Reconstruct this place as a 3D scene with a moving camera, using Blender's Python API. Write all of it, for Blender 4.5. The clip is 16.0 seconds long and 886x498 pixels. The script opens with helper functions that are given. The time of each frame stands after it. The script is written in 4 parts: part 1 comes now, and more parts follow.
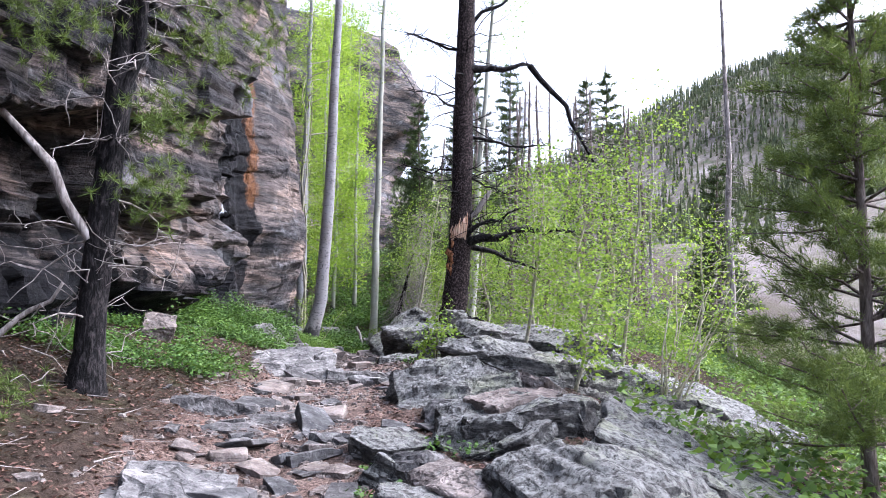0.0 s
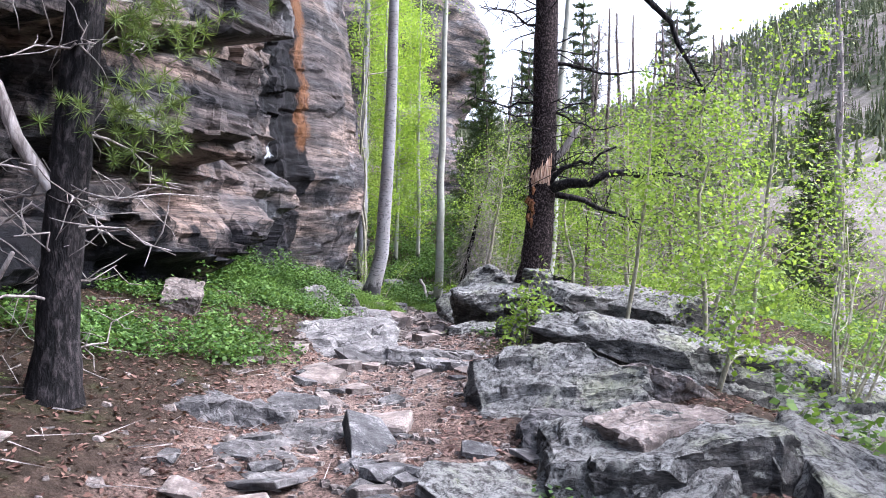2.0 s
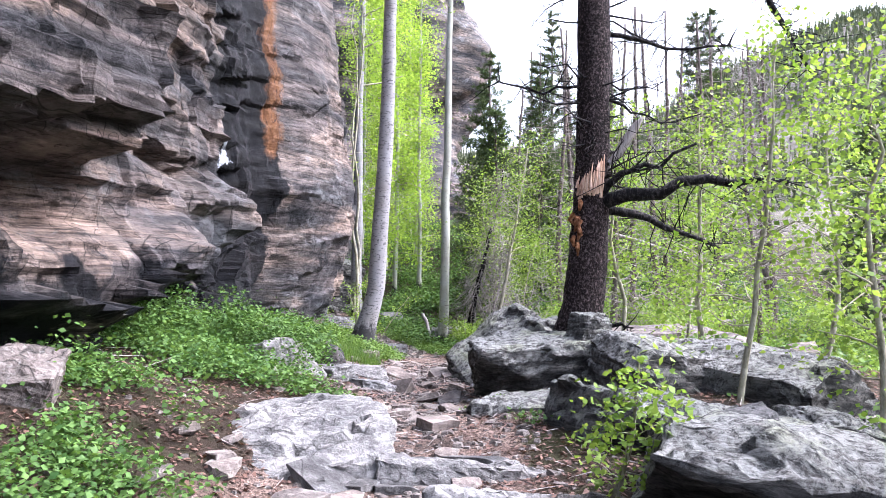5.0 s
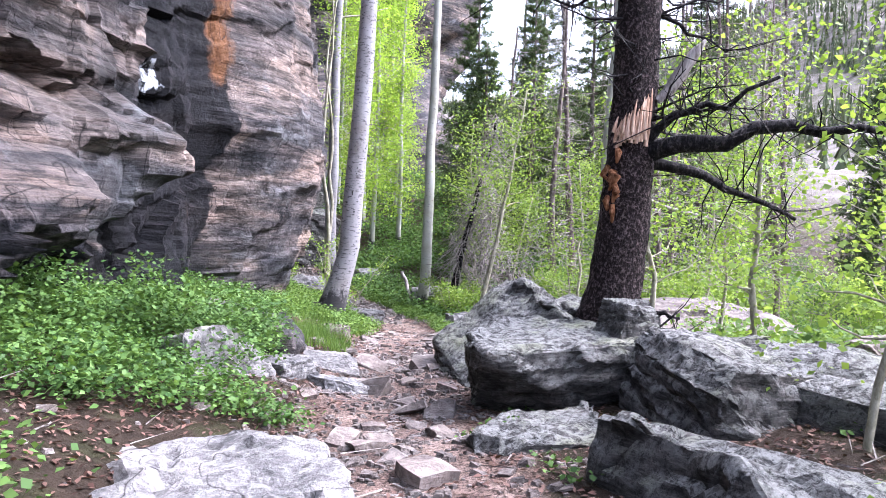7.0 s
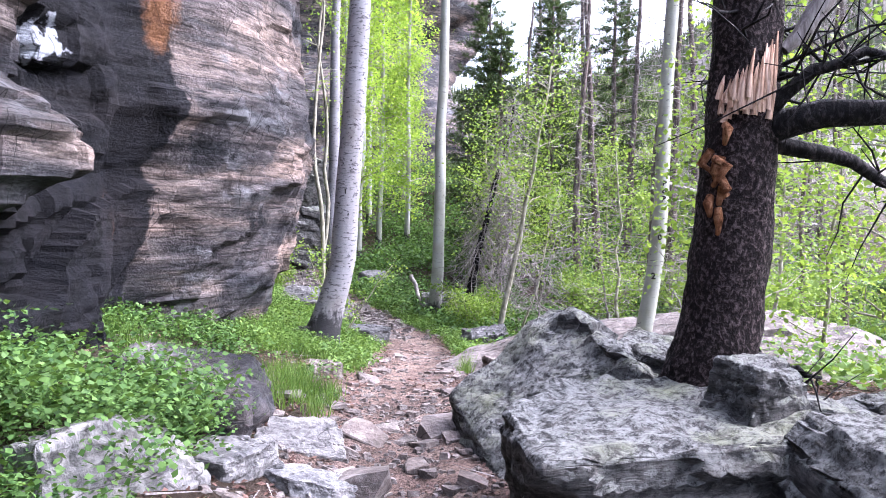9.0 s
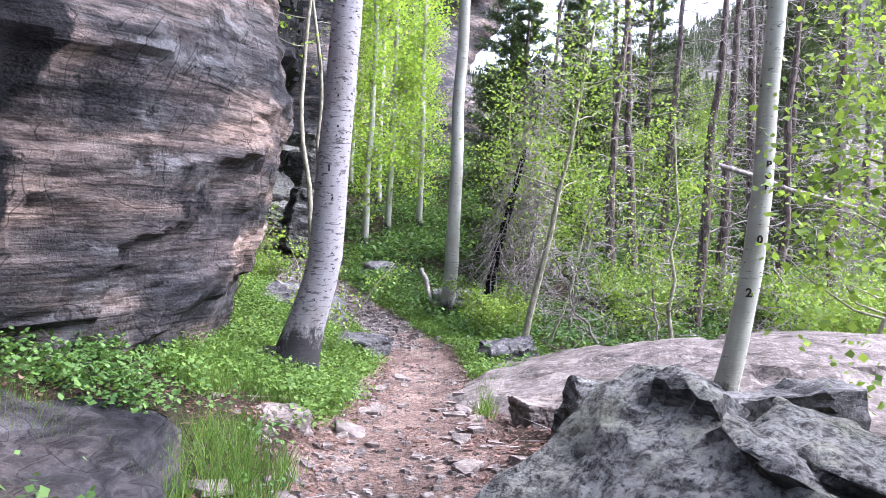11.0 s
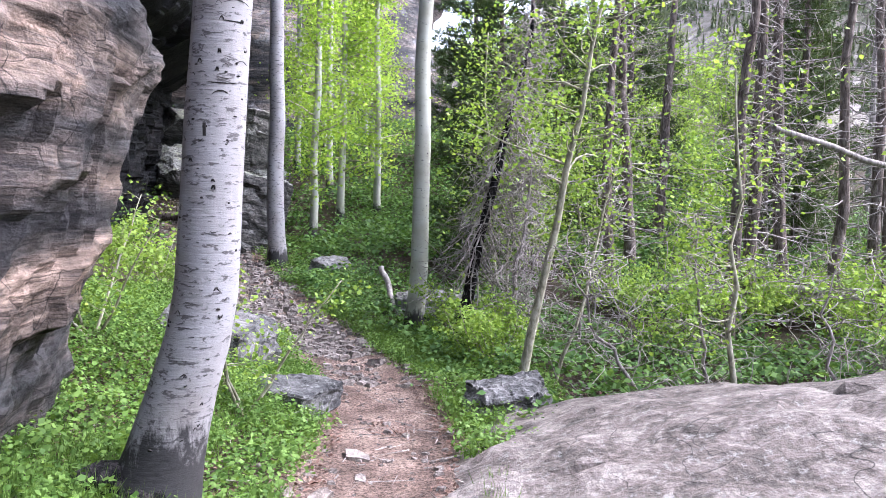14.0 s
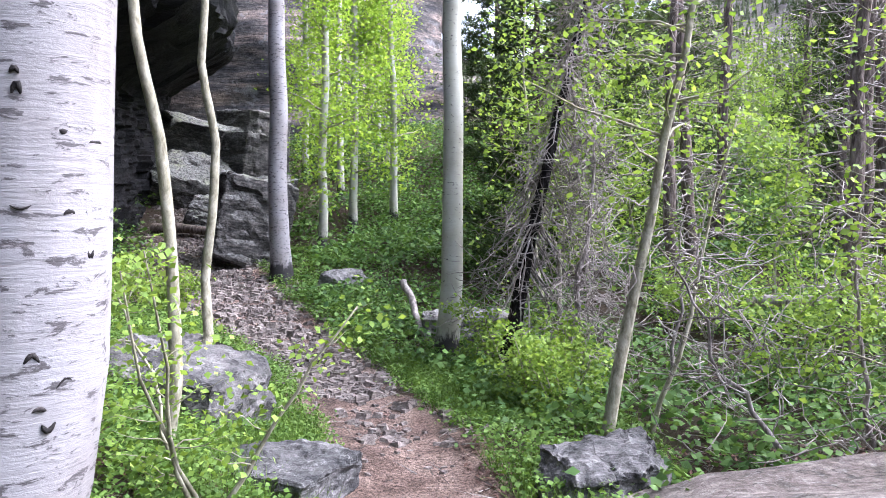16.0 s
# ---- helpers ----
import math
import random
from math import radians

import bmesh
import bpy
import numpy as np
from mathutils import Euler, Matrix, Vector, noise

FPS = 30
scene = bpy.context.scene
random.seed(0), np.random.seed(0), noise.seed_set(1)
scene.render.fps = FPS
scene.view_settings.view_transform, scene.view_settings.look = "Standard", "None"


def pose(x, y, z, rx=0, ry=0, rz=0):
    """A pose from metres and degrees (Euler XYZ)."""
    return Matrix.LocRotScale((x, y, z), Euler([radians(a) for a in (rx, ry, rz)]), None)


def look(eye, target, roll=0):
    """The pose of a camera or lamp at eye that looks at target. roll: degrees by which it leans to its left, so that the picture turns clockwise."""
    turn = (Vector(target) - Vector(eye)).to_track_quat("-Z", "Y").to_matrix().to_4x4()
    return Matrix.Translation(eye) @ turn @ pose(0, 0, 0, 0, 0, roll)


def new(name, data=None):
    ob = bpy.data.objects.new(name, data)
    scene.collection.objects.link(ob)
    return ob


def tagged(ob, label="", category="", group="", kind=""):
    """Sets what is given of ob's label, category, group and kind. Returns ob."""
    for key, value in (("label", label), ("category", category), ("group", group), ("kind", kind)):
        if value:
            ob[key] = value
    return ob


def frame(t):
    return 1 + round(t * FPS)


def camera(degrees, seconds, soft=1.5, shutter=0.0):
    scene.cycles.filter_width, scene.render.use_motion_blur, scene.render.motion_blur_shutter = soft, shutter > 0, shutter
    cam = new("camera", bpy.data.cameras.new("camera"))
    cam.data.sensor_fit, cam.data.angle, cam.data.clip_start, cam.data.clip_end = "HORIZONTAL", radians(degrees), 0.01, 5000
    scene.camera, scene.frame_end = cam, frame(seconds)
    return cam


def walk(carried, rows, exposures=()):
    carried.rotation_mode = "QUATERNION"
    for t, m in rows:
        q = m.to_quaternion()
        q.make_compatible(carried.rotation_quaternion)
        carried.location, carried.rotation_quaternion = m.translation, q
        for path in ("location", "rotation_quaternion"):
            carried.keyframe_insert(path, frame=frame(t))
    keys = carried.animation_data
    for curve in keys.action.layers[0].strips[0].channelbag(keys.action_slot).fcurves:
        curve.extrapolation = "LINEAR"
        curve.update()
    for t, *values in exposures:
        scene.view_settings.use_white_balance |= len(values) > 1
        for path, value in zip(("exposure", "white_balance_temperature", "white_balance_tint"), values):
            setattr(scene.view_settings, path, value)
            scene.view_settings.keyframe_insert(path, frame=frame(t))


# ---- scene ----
cam = camera(60.3, 16.0, 0.85)
METRES, EYE, TILT, LEAN, TURN = 15.0, 1.4, 5.0, -0.5, 0.0
ROWS = [
    (0.0, 0.0, 0.0, 0.0, 0.0, 0.0, -0.0),
    (0.5, -0.0019, 0.0291, 0.0032, 4.06, -0.14, 1.04),
    (1.0, -0.0031, 0.0569, 0.0021, 3.68, -1.13, 1.15),
    (1.5, -0.0071, 0.0863, 0.0023, 4.74, -2.29, 0.7),
    (2.0, -0.0148, 0.1148, 0.0017, 4.67, -4.01, 0.43),
    (2.5, -0.0161, 0.1454, 0.0001, 4.3, -4.07, 1.0),
    (3.0, -0.0202, 0.1695, 0.0012, 4.18, -2.67, 1.89),
    (3.5, -0.0304, 0.1953, 0.0012, 5.21, -1.72, 1.81),
    (4.0, -0.0305, 0.2288, -0.0035, 5.15, -1.58, 1.32),
    (6.5, -0.0548, 0.3821, -0.0026, 3.67, -4.52, -0.5),
    (7.0, -0.055, 0.4131, -0.0041, 3.12, -5.81, -1.07),
    (7.5, -0.0479, 0.4469, -0.0026, 2.65, -6.75, -1.15),
    (8.0, -0.052, 0.4692, -0.0011, 2.95, -6.88, -0.79),
    (8.5, -0.0606, 0.5001, 0.0, 3.46, -6.68, -0.19),
    (9.0, -0.0648, 0.538, -0.0039, 3.85, -6.49, -0.01),
    (11.5, -0.0772, 0.7065, -0.0128, 5.37, -7.77, -1.33),
    (12.0, -0.0827, 0.7416, -0.0133, 6.95, -7.01, 0.15),
    (12.5, -0.0943, 0.7698, -0.0146, 7.71, -6.26, 0.6),
    (13.0, -0.0979, 0.7929, -0.0157, 5.29, -7.53, 0.99),
    (13.5, -0.0921, 0.8222, -0.0198, 2.37, -9.68, -0.31),
    (14.0, -0.0956, 0.8507, -0.023, 1.84, -9.11, -0.2),
    (14.5, -0.1016, 0.8825, -0.0261, 2.72, -8.27, 0.23),
    (15.0, -0.106, 0.9195, -0.0339, 3.47, -8.82, 0.48),
    (15.5, -0.1148, 0.9492, -0.04, 2.74, -8.63, 1.08),
    (16.0, -0.1178, 0.9804, -0.0457, 2.63, -8.26, 1.08),
]
walk(cam, [(t, pose(0, 0, EYE, TILT, LEAN, TURN) @ pose(METRES * x, METRES * y, METRES * z, 90 + pitch, roll, yaw)) for t, x, y, z, yaw, pitch, roll in ROWS],
     exposures=[(0.0, 2.12, 5650, 17), (4.0, 2.52, 5750, 17), (9.0, 2.76, 5550, 23), (12.0, 2.6, 5600, 19), (16.0, 2.65, 5650, 18)])

# ---- light ----
world = bpy.data.worlds.new("world")
scene.world = world
world.use_nodes = True
wn = world.node_tree
bg = wn.nodes["Background"]
sky = wn.nodes.new("ShaderNodeTexSky")
sky.sky_type, sky.sun_disc = "NISHITA", False
sky.sun_elevation, sky.sun_rotation = radians(48), radians(70)
sky.air_density, sky.dust_density, sky.ozone_density = 1.0, 6.0, 1.0
hsv = wn.nodes.new("ShaderNodeHueSaturation")
hsv.inputs["Saturation"].default_value = 0.5
wn.links.new(sky.outputs[0], hsv.inputs["Color"])
wn.links.new(hsv.outputs[0], bg.inputs[0])
bg.inputs[1].default_value = 0.15
sun = new("sun", bpy.data.lights.new("sun", "SUN"))
sun.data.energy, sun.data.angle, sun.data.color = 1.6, radians(30), (1.0, 0.97, 0.93)
sun.matrix_world = look((20, 7, 22), (0, 10, 0))


# ---- materials ----
def nodes_of(name):
    m = bpy.data.materials.new(name)
    m.use_nodes = True
    t = m.node_tree
    b = t.nodes["Principled BSDF"]
    b.inputs["Specular IOR Level"].default_value = 0.12
    return m, t, b


def nd(t, kind, **values):
    n = t.nodes.new(kind)
    for k, v in values.items():
        n.inputs[k.replace("_", " ")].default_value = v
    return n


def noise_tex(t, coord, scale, detail=5.0, rough=0.6, dist=0.0, stretch=(1, 1, 1), turn=(0, 0, 0)):
    mp = nd(t, "ShaderNodeMapping")
    mp.inputs["Scale"].default_value = stretch
    mp.inputs["Rotation"].default_value = [radians(a) for a in turn]
    t.links.new(coord, mp.inputs["Vector"])
    n = nd(t, "ShaderNodeTexNoise", Scale=scale, Detail=detail, Roughness=rough, Distortion=dist)
    t.links.new(mp.outputs[0], n.inputs["Vector"])
    return n.outputs[0]


def ramp(t, fac, *stops):
    r = t.nodes.new("ShaderNodeValToRGB")
    e = r.color_ramp.elements
    while len(e) < len(stops):
        e.new(0.5)
    for el, (p, c) in zip(e, stops):
        el.position = p
        el.color = (*c, 1) if len(c) == 3 else c
    t.links.new(fac, r.inputs[0])
    return r.outputs[0]


def grey(v):
    return (v, v, v)


def mix(t, fac, a, b, mode="MIX"):
    m = t.nodes.new("ShaderNodeMix")
    m.data_type, m.blend_type = "RGBA", mode
    for sock, v in ((m.inputs[0], fac), (m.inputs[6], a), (m.inputs[7], b)):
        if isinstance(v, (int, float)):
            sock.default_value = v
        elif isinstance(v, tuple):
            sock.default_value = (*v, 1)
        else:
            t.links.new(v, sock)
    return m.outputs[2]


def bump(t, b, height, strength, dist):
    n = nd(t, "ShaderNodeBump", Strength=strength, Distance=dist)
    t.links.new(height, n.inputs["Height"])
    t.links.new(n.outputs[0], b.inputs["Normal"])


def cracks(t, c, scale, width=0.008, stretch=(1, 1, 1), turn=(0, 0, 0)):
    """Thin wandering fissures: one level line of a noise."""
    n = noise_tex(t, c, scale, 3, 0.55, 0.4, stretch, turn)
    return ramp(t, n, (0.5 - 2 * width, grey(0)), (0.5 - width, grey(0.8)), (0.5 + width * 0.4, grey(0.8)), (0.5 + 1.6 * width, grey(0)))


def attr(t, name):
    a = t.nodes.new("ShaderNodeAttribute")
    a.attribute_name = name
    return a.outputs["Fac"]


def coords(t, which="Object"):
    return t.nodes.new("ShaderNodeTexCoord").outputs[which]


def cliff_material():
    m, t, b = nodes_of("cliff_rock")
    c = t.nodes.new("ShaderNodeNewGeometry").outputs["Position"]
    dip = (-17, 4, 0)
    fine = noise_tex(t, c, 4.0, 9, 0.72, 0.6, (0.7, 0.5, 4.6), dip)
    band = noise_tex(t, c, 1.3, 6, 0.6, 0.3, (0.35, 0.3, 2.2), dip)
    thin = noise_tex(t, c, 4.5, 7, 0.66, 1.1, (0.6, 0.4, 7.5), dip)
    big = noise_tex(t, c, 0.55, 5, 0.6)
    grain = noise_tex(t, c, 32, 6, 0.75)
    mott = noise_tex(t, c, 6.5, 8, 0.75, 0.4)
    col = ramp(t, band, (0.36, (0.024, 0.024, 0.028)), (0.45, (0.055, 0.051, 0.052)), (0.53, (0.102, 0.086, 0.080)), (0.64, (0.19, 0.152, 0.134)))
    col = mix(t, 1.0, col, ramp(t, attr(t, "plate"), (0.1, (0.6, 0.61, 0.65)), (0.45, grey(0.95)), (0.9, (1.3, 1.2, 1.12))), "MULTIPLY")
    col = mix(t, 0.75, col, ramp(t, fine, (0.38, grey(0.22)), (0.47, grey(0.85)), (0.58, grey(1.45))), "MULTIPLY")
    col = mix(t, 0.8, col, ramp(t, thin, (0.40, grey(0.25)), (0.46, grey(1.0)), (0.56, grey(1.1)), (0.64, grey(1.7))), "MULTIPLY")
    col = mix(t, 0.6, col, ramp(t, mott, (0.36, grey(0.4)), (0.5, grey(1)), (0.64, grey(1.5))), "MULTIPLY")
    stain = ramp(t, big, (0.52, grey(0)), (0.64, grey(0.4)))
    col = mix(t, stain, col, mix(t, 0.6, col, (0.05, 0.055, 0.07)))
    pale = ramp(t, noise_tex(t, c, 1.7, 7, 0.7, 0.3, (1, 0.6, 1.4)), (0.56, grey(0)), (0.66, grey(0.6)))
    col = mix(t, pale, col, mix(t, grain, (0.08, 0.086, 0.10), (0.30, 0.30, 0.31)))
    # Black stains, plus the shade of the recess and foot put into the colour.
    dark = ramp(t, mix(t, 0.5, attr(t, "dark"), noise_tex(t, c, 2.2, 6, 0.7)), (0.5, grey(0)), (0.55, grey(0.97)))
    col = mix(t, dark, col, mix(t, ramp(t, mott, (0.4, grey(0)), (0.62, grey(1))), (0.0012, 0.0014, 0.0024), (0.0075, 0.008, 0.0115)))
    orange = ramp(t, mix(t, 0.62, attr(t, "orange"), noise_tex(t, c, 5.5, 9, 0.8, 0.3, (1, 1, 0.6))), (0.52, grey(0)), (0.66, grey(0.75)))
    col = mix(t, orange, col, mix(t, grain, (0.09, 0.038, 0.018), (0.27, 0.125, 0.05)))
    white = ramp(t, mix(t, 0.6, attr(t, "white"), noise_tex(t, c, 5.0, 5, 0.65)), (0.70, grey(0)), (0.735, grey(0.8)))
    col = mix(t, white, col, mix(t, grain, (0.42, 0.46, 0.52), (0.6, 0.63, 0.68)))
    t.links.new(col, b.inputs["Base Color"])
    b.inputs["Roughness"].default_value = 0.72
    split = mix(t, 1.0, cracks(t, c, 0.9, 0.0018, (1, 1, 1.6), (-9, 4, 0)), cracks(t, c, 1.1, 0.0015, (1, 1.6, 0.5), (10, 20, 0)), "ADD")
    t.links.new(mix(t, split, col, (0.006, 0.006, 0.007)), b.inputs["Base Color"])
    h = mix(t, 0.3, mix(t, 0.5, mix(t, 0.5, fine, thin), mott), grain)
    bump(t, b, h, 1.0, 0.12)
    return m


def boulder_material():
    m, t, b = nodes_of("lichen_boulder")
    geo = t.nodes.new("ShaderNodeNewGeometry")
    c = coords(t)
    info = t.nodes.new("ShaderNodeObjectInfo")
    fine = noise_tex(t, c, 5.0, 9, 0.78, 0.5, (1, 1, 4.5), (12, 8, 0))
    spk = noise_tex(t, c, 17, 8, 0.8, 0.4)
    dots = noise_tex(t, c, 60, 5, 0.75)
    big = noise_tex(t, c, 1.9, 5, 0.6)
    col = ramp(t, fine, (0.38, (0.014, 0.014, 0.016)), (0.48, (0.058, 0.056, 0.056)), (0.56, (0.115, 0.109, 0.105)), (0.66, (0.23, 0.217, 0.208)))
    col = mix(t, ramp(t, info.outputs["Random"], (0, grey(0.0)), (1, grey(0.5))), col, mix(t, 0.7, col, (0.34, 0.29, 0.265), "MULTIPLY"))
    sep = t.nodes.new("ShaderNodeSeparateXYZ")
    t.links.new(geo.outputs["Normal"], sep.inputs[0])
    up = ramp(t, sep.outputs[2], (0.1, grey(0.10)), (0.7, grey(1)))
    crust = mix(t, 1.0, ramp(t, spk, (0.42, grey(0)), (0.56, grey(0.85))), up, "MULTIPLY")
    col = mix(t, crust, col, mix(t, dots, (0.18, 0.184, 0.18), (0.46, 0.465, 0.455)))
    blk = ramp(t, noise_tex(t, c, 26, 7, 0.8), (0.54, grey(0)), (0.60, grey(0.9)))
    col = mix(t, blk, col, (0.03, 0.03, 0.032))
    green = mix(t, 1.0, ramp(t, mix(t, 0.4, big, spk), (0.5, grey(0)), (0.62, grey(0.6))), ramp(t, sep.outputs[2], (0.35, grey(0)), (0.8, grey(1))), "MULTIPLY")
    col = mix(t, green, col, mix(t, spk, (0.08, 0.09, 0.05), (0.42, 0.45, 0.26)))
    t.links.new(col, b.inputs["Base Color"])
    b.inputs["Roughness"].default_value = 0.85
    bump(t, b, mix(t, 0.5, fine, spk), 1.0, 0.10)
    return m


def slab_material(name, a, bcol, ccol):
    m, t, b = nodes_of(name)
    c = coords(t)
    n1 = noise_tex(t, c, 3.5, 7, 0.7, 0.5, (1, 1, 2.5))
    n2 = noise_tex(t, c, 22, 5, 0.7)
    info = t.nodes.new("ShaderNodeObjectInfo")
    col = ramp(t, n1, (0.35, a), (0.5, bcol), (0.66, ccol))
    col = mix(t, 0.55, col, ramp(t, info.outputs["Random"], (0, (0.5, 0.48, 0.48)), (0.5, (0.85, 0.75, 0.68)), (1, (1.15, 1.1, 1.08))), "MULTIPLY")
    col = mix(t, 0.7, col, ramp(t, n2, (0.35, grey(0.35)), (0.62, grey(1.2))), "MULTIPLY")
    col = mix(t, cracks(t, c, 1.1, 0.002, (1, 1, 2.2), (8, 5, 20)), col, (0.012, 0.011, 0.011))
    crust = ramp(t, noise_tex(t, c, 16, 8, 0.8, 0.3), (0.54, grey(0)), (0.64, grey(0.45)))
    col = mix(t, crust, col, mix(t, n2, (0.16, 0.16, 0.158), (0.40, 0.40, 0.39)))
    t.links.new(col, b.inputs["Base Color"])
    b.inputs["Roughness"].default_value = 0.8
    bump(t, b, mix(t, 0.5, n1, n2), 0.9, 0.05)
    return m


def ground_material():
    m, t, b = nodes_of("ground_soil")
    c = t.nodes.new("ShaderNodeNewGeometry").outputs["Position"]
    n1 = noise_tex(t, c, 2.2, 7, 0.7)
    n2 = noise_tex(t, c, 45, 6, 0.75)
    n3 = noise_tex(t, c, 11, 5, 0.7)
    dirt = ramp(t, n1, (0.35, (0.065, 0.047, 0.041)), (0.5, (0.15, 0.104, 0.087)), (0.65, (0.25, 0.187, 0.16)))
    dirt = mix(t, 0.8, dirt, ramp(t, n2, (0.40, grey(0.2)), (0.5, grey(1)), (0.60, grey(1.7))), "MULTIPLY")
    litter = mix(t, n3, (0.012, 0.009, 0.007), (0.075, 0.053, 0.038))
    green = mix(t, n3, (0.02, 0.035, 0.008), (0.06, 0.085, 0.022))
    litter = mix(t, ramp(t, n1, (0.5, grey(0)), (0.62, grey(0.35))), litter, green)
    col = mix(t, ramp(t, mix(t, 0.25, attr(t, "trail"), n3), (0.35, grey(0)), (0.55, grey(1))), litter, dirt)
    f1 = noise_tex(t, c, 0.035, 8, 0.7)
    f2 = noise_tex(t, c, 0.25, 6, 0.75)
    far = ramp(t, mix(t, 0.5, f1, f2), (0.40, (0.06, 0.072, 0.038)), (0.47, (0.11, 0.10, 0.078)), (0.54, (0.165, 0.145, 0.135)), (0.62, (0.24, 0.222, 0.216)))
    col = mix(t, attr(t, "far"), col, far)
    t.links.new(col, b.inputs["Base Color"])
    b.inputs["Roughness"].default_value = 0.95
    bump(t, b, mix(t, 0.5, n2, n3), 1.0, 0.10)
    return m


def leaf_material(name, dark, light, trans=0.5):
    m, t, b = nodes_of(name)
    r = t.nodes.new("ShaderNodeNewGeometry").outputs["Random Per Island"]
    c = t.nodes.new("ShaderNodeNewGeometry").outputs["Position"]
    n = noise_tex(t, c, 2.5, 3, 0.6)
    col = ramp(t, mix(t, 0.55, r, n), (0.25, dark), (0.75, light))
    t.links.new(col, b.inputs["Base Color"])
    b.inputs["Roughness"].default_value = 0.5
    tr = t.nodes.new("ShaderNodeBsdfTranslucent")
    t.links.new(mix(t, 1.0, col, (1.22, 1.14, 0.62), "MULTIPLY"), tr.inputs[0])
    sh = t.nodes.new("ShaderNodeMixShader")
    sh.inputs[0].default_value = trans
    t.links.new(b.outputs[0], sh.inputs[1])
    t.links.new(tr.outputs[0], sh.inputs[2])
    t.links.new(sh.outputs[0], t.nodes["Material Output"].inputs[0])
    return m


def bark_material(name, a, bb, cc, vert=0.25, scale=30, bumpd=0.02):
    m, t, b = nodes_of(name)
    c = coords(t)
    n1 = noise_tex(t, c, scale, 6, 0.7, 0.4, (1, 1, vert))
    n2 = noise_tex(t, c, 4, 4, 0.6)
    col = ramp(t, n1, (0.36, a), (0.5, bb), (0.66, cc))
    col = mix(t, 0.5, col, ramp(t, n2, (0.35, grey(0.5)), (0.65, grey(1.3))), "MULTIPLY")
    t.links.new(col, b.inputs["Base Color"])
    b.inputs["Roughness"].default_value = 0.85
    bump(t, b, n1, 0.9, bumpd)
    return m


def aspen_bark(name, pale, warm, marks=0.6):
    m, t, b = nodes_of(name)
    c = coords(t)
    n1 = noise_tex(t, c, 3, 4, 0.6)
    lent = noise_tex(t, c, 13, 6, 0.72, 0.4, (1, 1, 3.2))
    ring = noise_tex(t, c, 5, 4, 0.75, 0.2, (0.5, 0.5, 7.5))
    vert = noise_tex(t, c, 30, 4, 0.7, 0.2, (1, 1, 0.12))
    col = ramp(t, n1, (0.3, warm), (0.6, pale))
    col = mix(t, ramp(t, vert, (0.35, grey(0.4)), (0.5, grey(0))), col, mix(t, 0.5, col, (0.30, 0.28, 0.29)))
    col = mix(t, ramp(t, ring, (0.29, grey(0.8)), (0.33, grey(0))), col, (0.16, 0.14, 0.14))
    col = mix(t, ramp(t, lent, (marks, grey(0)), (marks + 0.045, grey(0.95))), col, (0.06, 0.055, 0.058))
    z = t.nodes.new("ShaderNodeSeparateXYZ")
    t.links.new(c, z.inputs[0])
    foot = ramp(t, mix(t, 0.5, ramp(t, z.outputs[2], (0.05, grey(1)), (0.8, grey(0))), noise_tex(t, c, 11, 7, 0.8, 0.3, (1, 1, 0.5))), (0.52, grey(0)), (0.60, grey(0.95)))
    col = mix(t, foot, col, (0.018, 0.017, 0.018))
    t.links.new(col, b.inputs["Base Color"])
    b.inputs["Roughness"].default_value = 0.65
    bump(t, b, mix(t, 0.5, lent, ring), 0.5, 0.012)
    return m


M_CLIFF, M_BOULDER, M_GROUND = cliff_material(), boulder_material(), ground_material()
M_SLAB = slab_material("pale_slab", (0.07, 0.072, 0.077), (0.18, 0.18, 0.183), (0.30, 0.295, 0.295))
M_DARKSLAB = slab_material("dark_schist", (0.035, 0.036, 0.04), (0.09, 0.09, 0.093), (0.18, 0.177, 0.18))
M_OUTCROP = slab_material("worn_outcrop", (0.045, 0.04, 0.038), (0.125, 0.11, 0.105), (0.23, 0.21, 0.205))
M_STONE = slab_material("trail_stone", (0.09, 0.08, 0.076), (0.19, 0.165, 0.155), (0.33, 0.30, 0.285))
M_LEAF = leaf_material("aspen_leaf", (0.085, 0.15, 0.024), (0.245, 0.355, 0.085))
# Same aspen leaf, with light from behind put into a brighter colour.
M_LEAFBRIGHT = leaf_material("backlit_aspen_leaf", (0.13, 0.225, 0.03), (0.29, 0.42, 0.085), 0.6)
M_HERB = leaf_material("herb_leaf", (0.028, 0.066, 0.018), (0.115, 0.20, 0.055), 0.35)
M_GRASS = leaf_material("grass_blade", (0.042, 0.088, 0.018), (0.14, 0.225, 0.055), 0.4)
M_NEEDLE = leaf_material("pine_needle", (0.06, 0.095, 0.03), (0.15, 0.20, 0.065), 0.35)
M_FARNEEDLE = leaf_material("spruce_needle", (0.03, 0.05, 0.02), (0.085, 0.12, 0.05), 0.25)
# Paler than the spruce needles: distance haze put into the colour.
M_DISTANT = leaf_material("distant_conifer", (0.055, 0.075, 0.04), (0.13, 0.15, 0.085), 0.2)
M_TWIGLEAF = leaf_material("dry_needle", (0.035, 0.016, 0.013), (0.17, 0.10, 0.08), 0.1)
M_ASPEN = aspen_bark("aspen_bark", (0.215, 0.211, 0.222), (0.155, 0.142, 0.14), 0.55)
M_ASPEN2 = aspen_bark("smooth_aspen_bark", (0.30, 0.305, 0.265), (0.22, 0.215, 0.175), 0.61)
M_BURNT = bark_material("burnt_pine_bark", (0.005, 0.0035, 0.004), (0.017, 0.011, 0.0115), (0.145, 0.11, 0.11), 0.8, 48, 0.06)
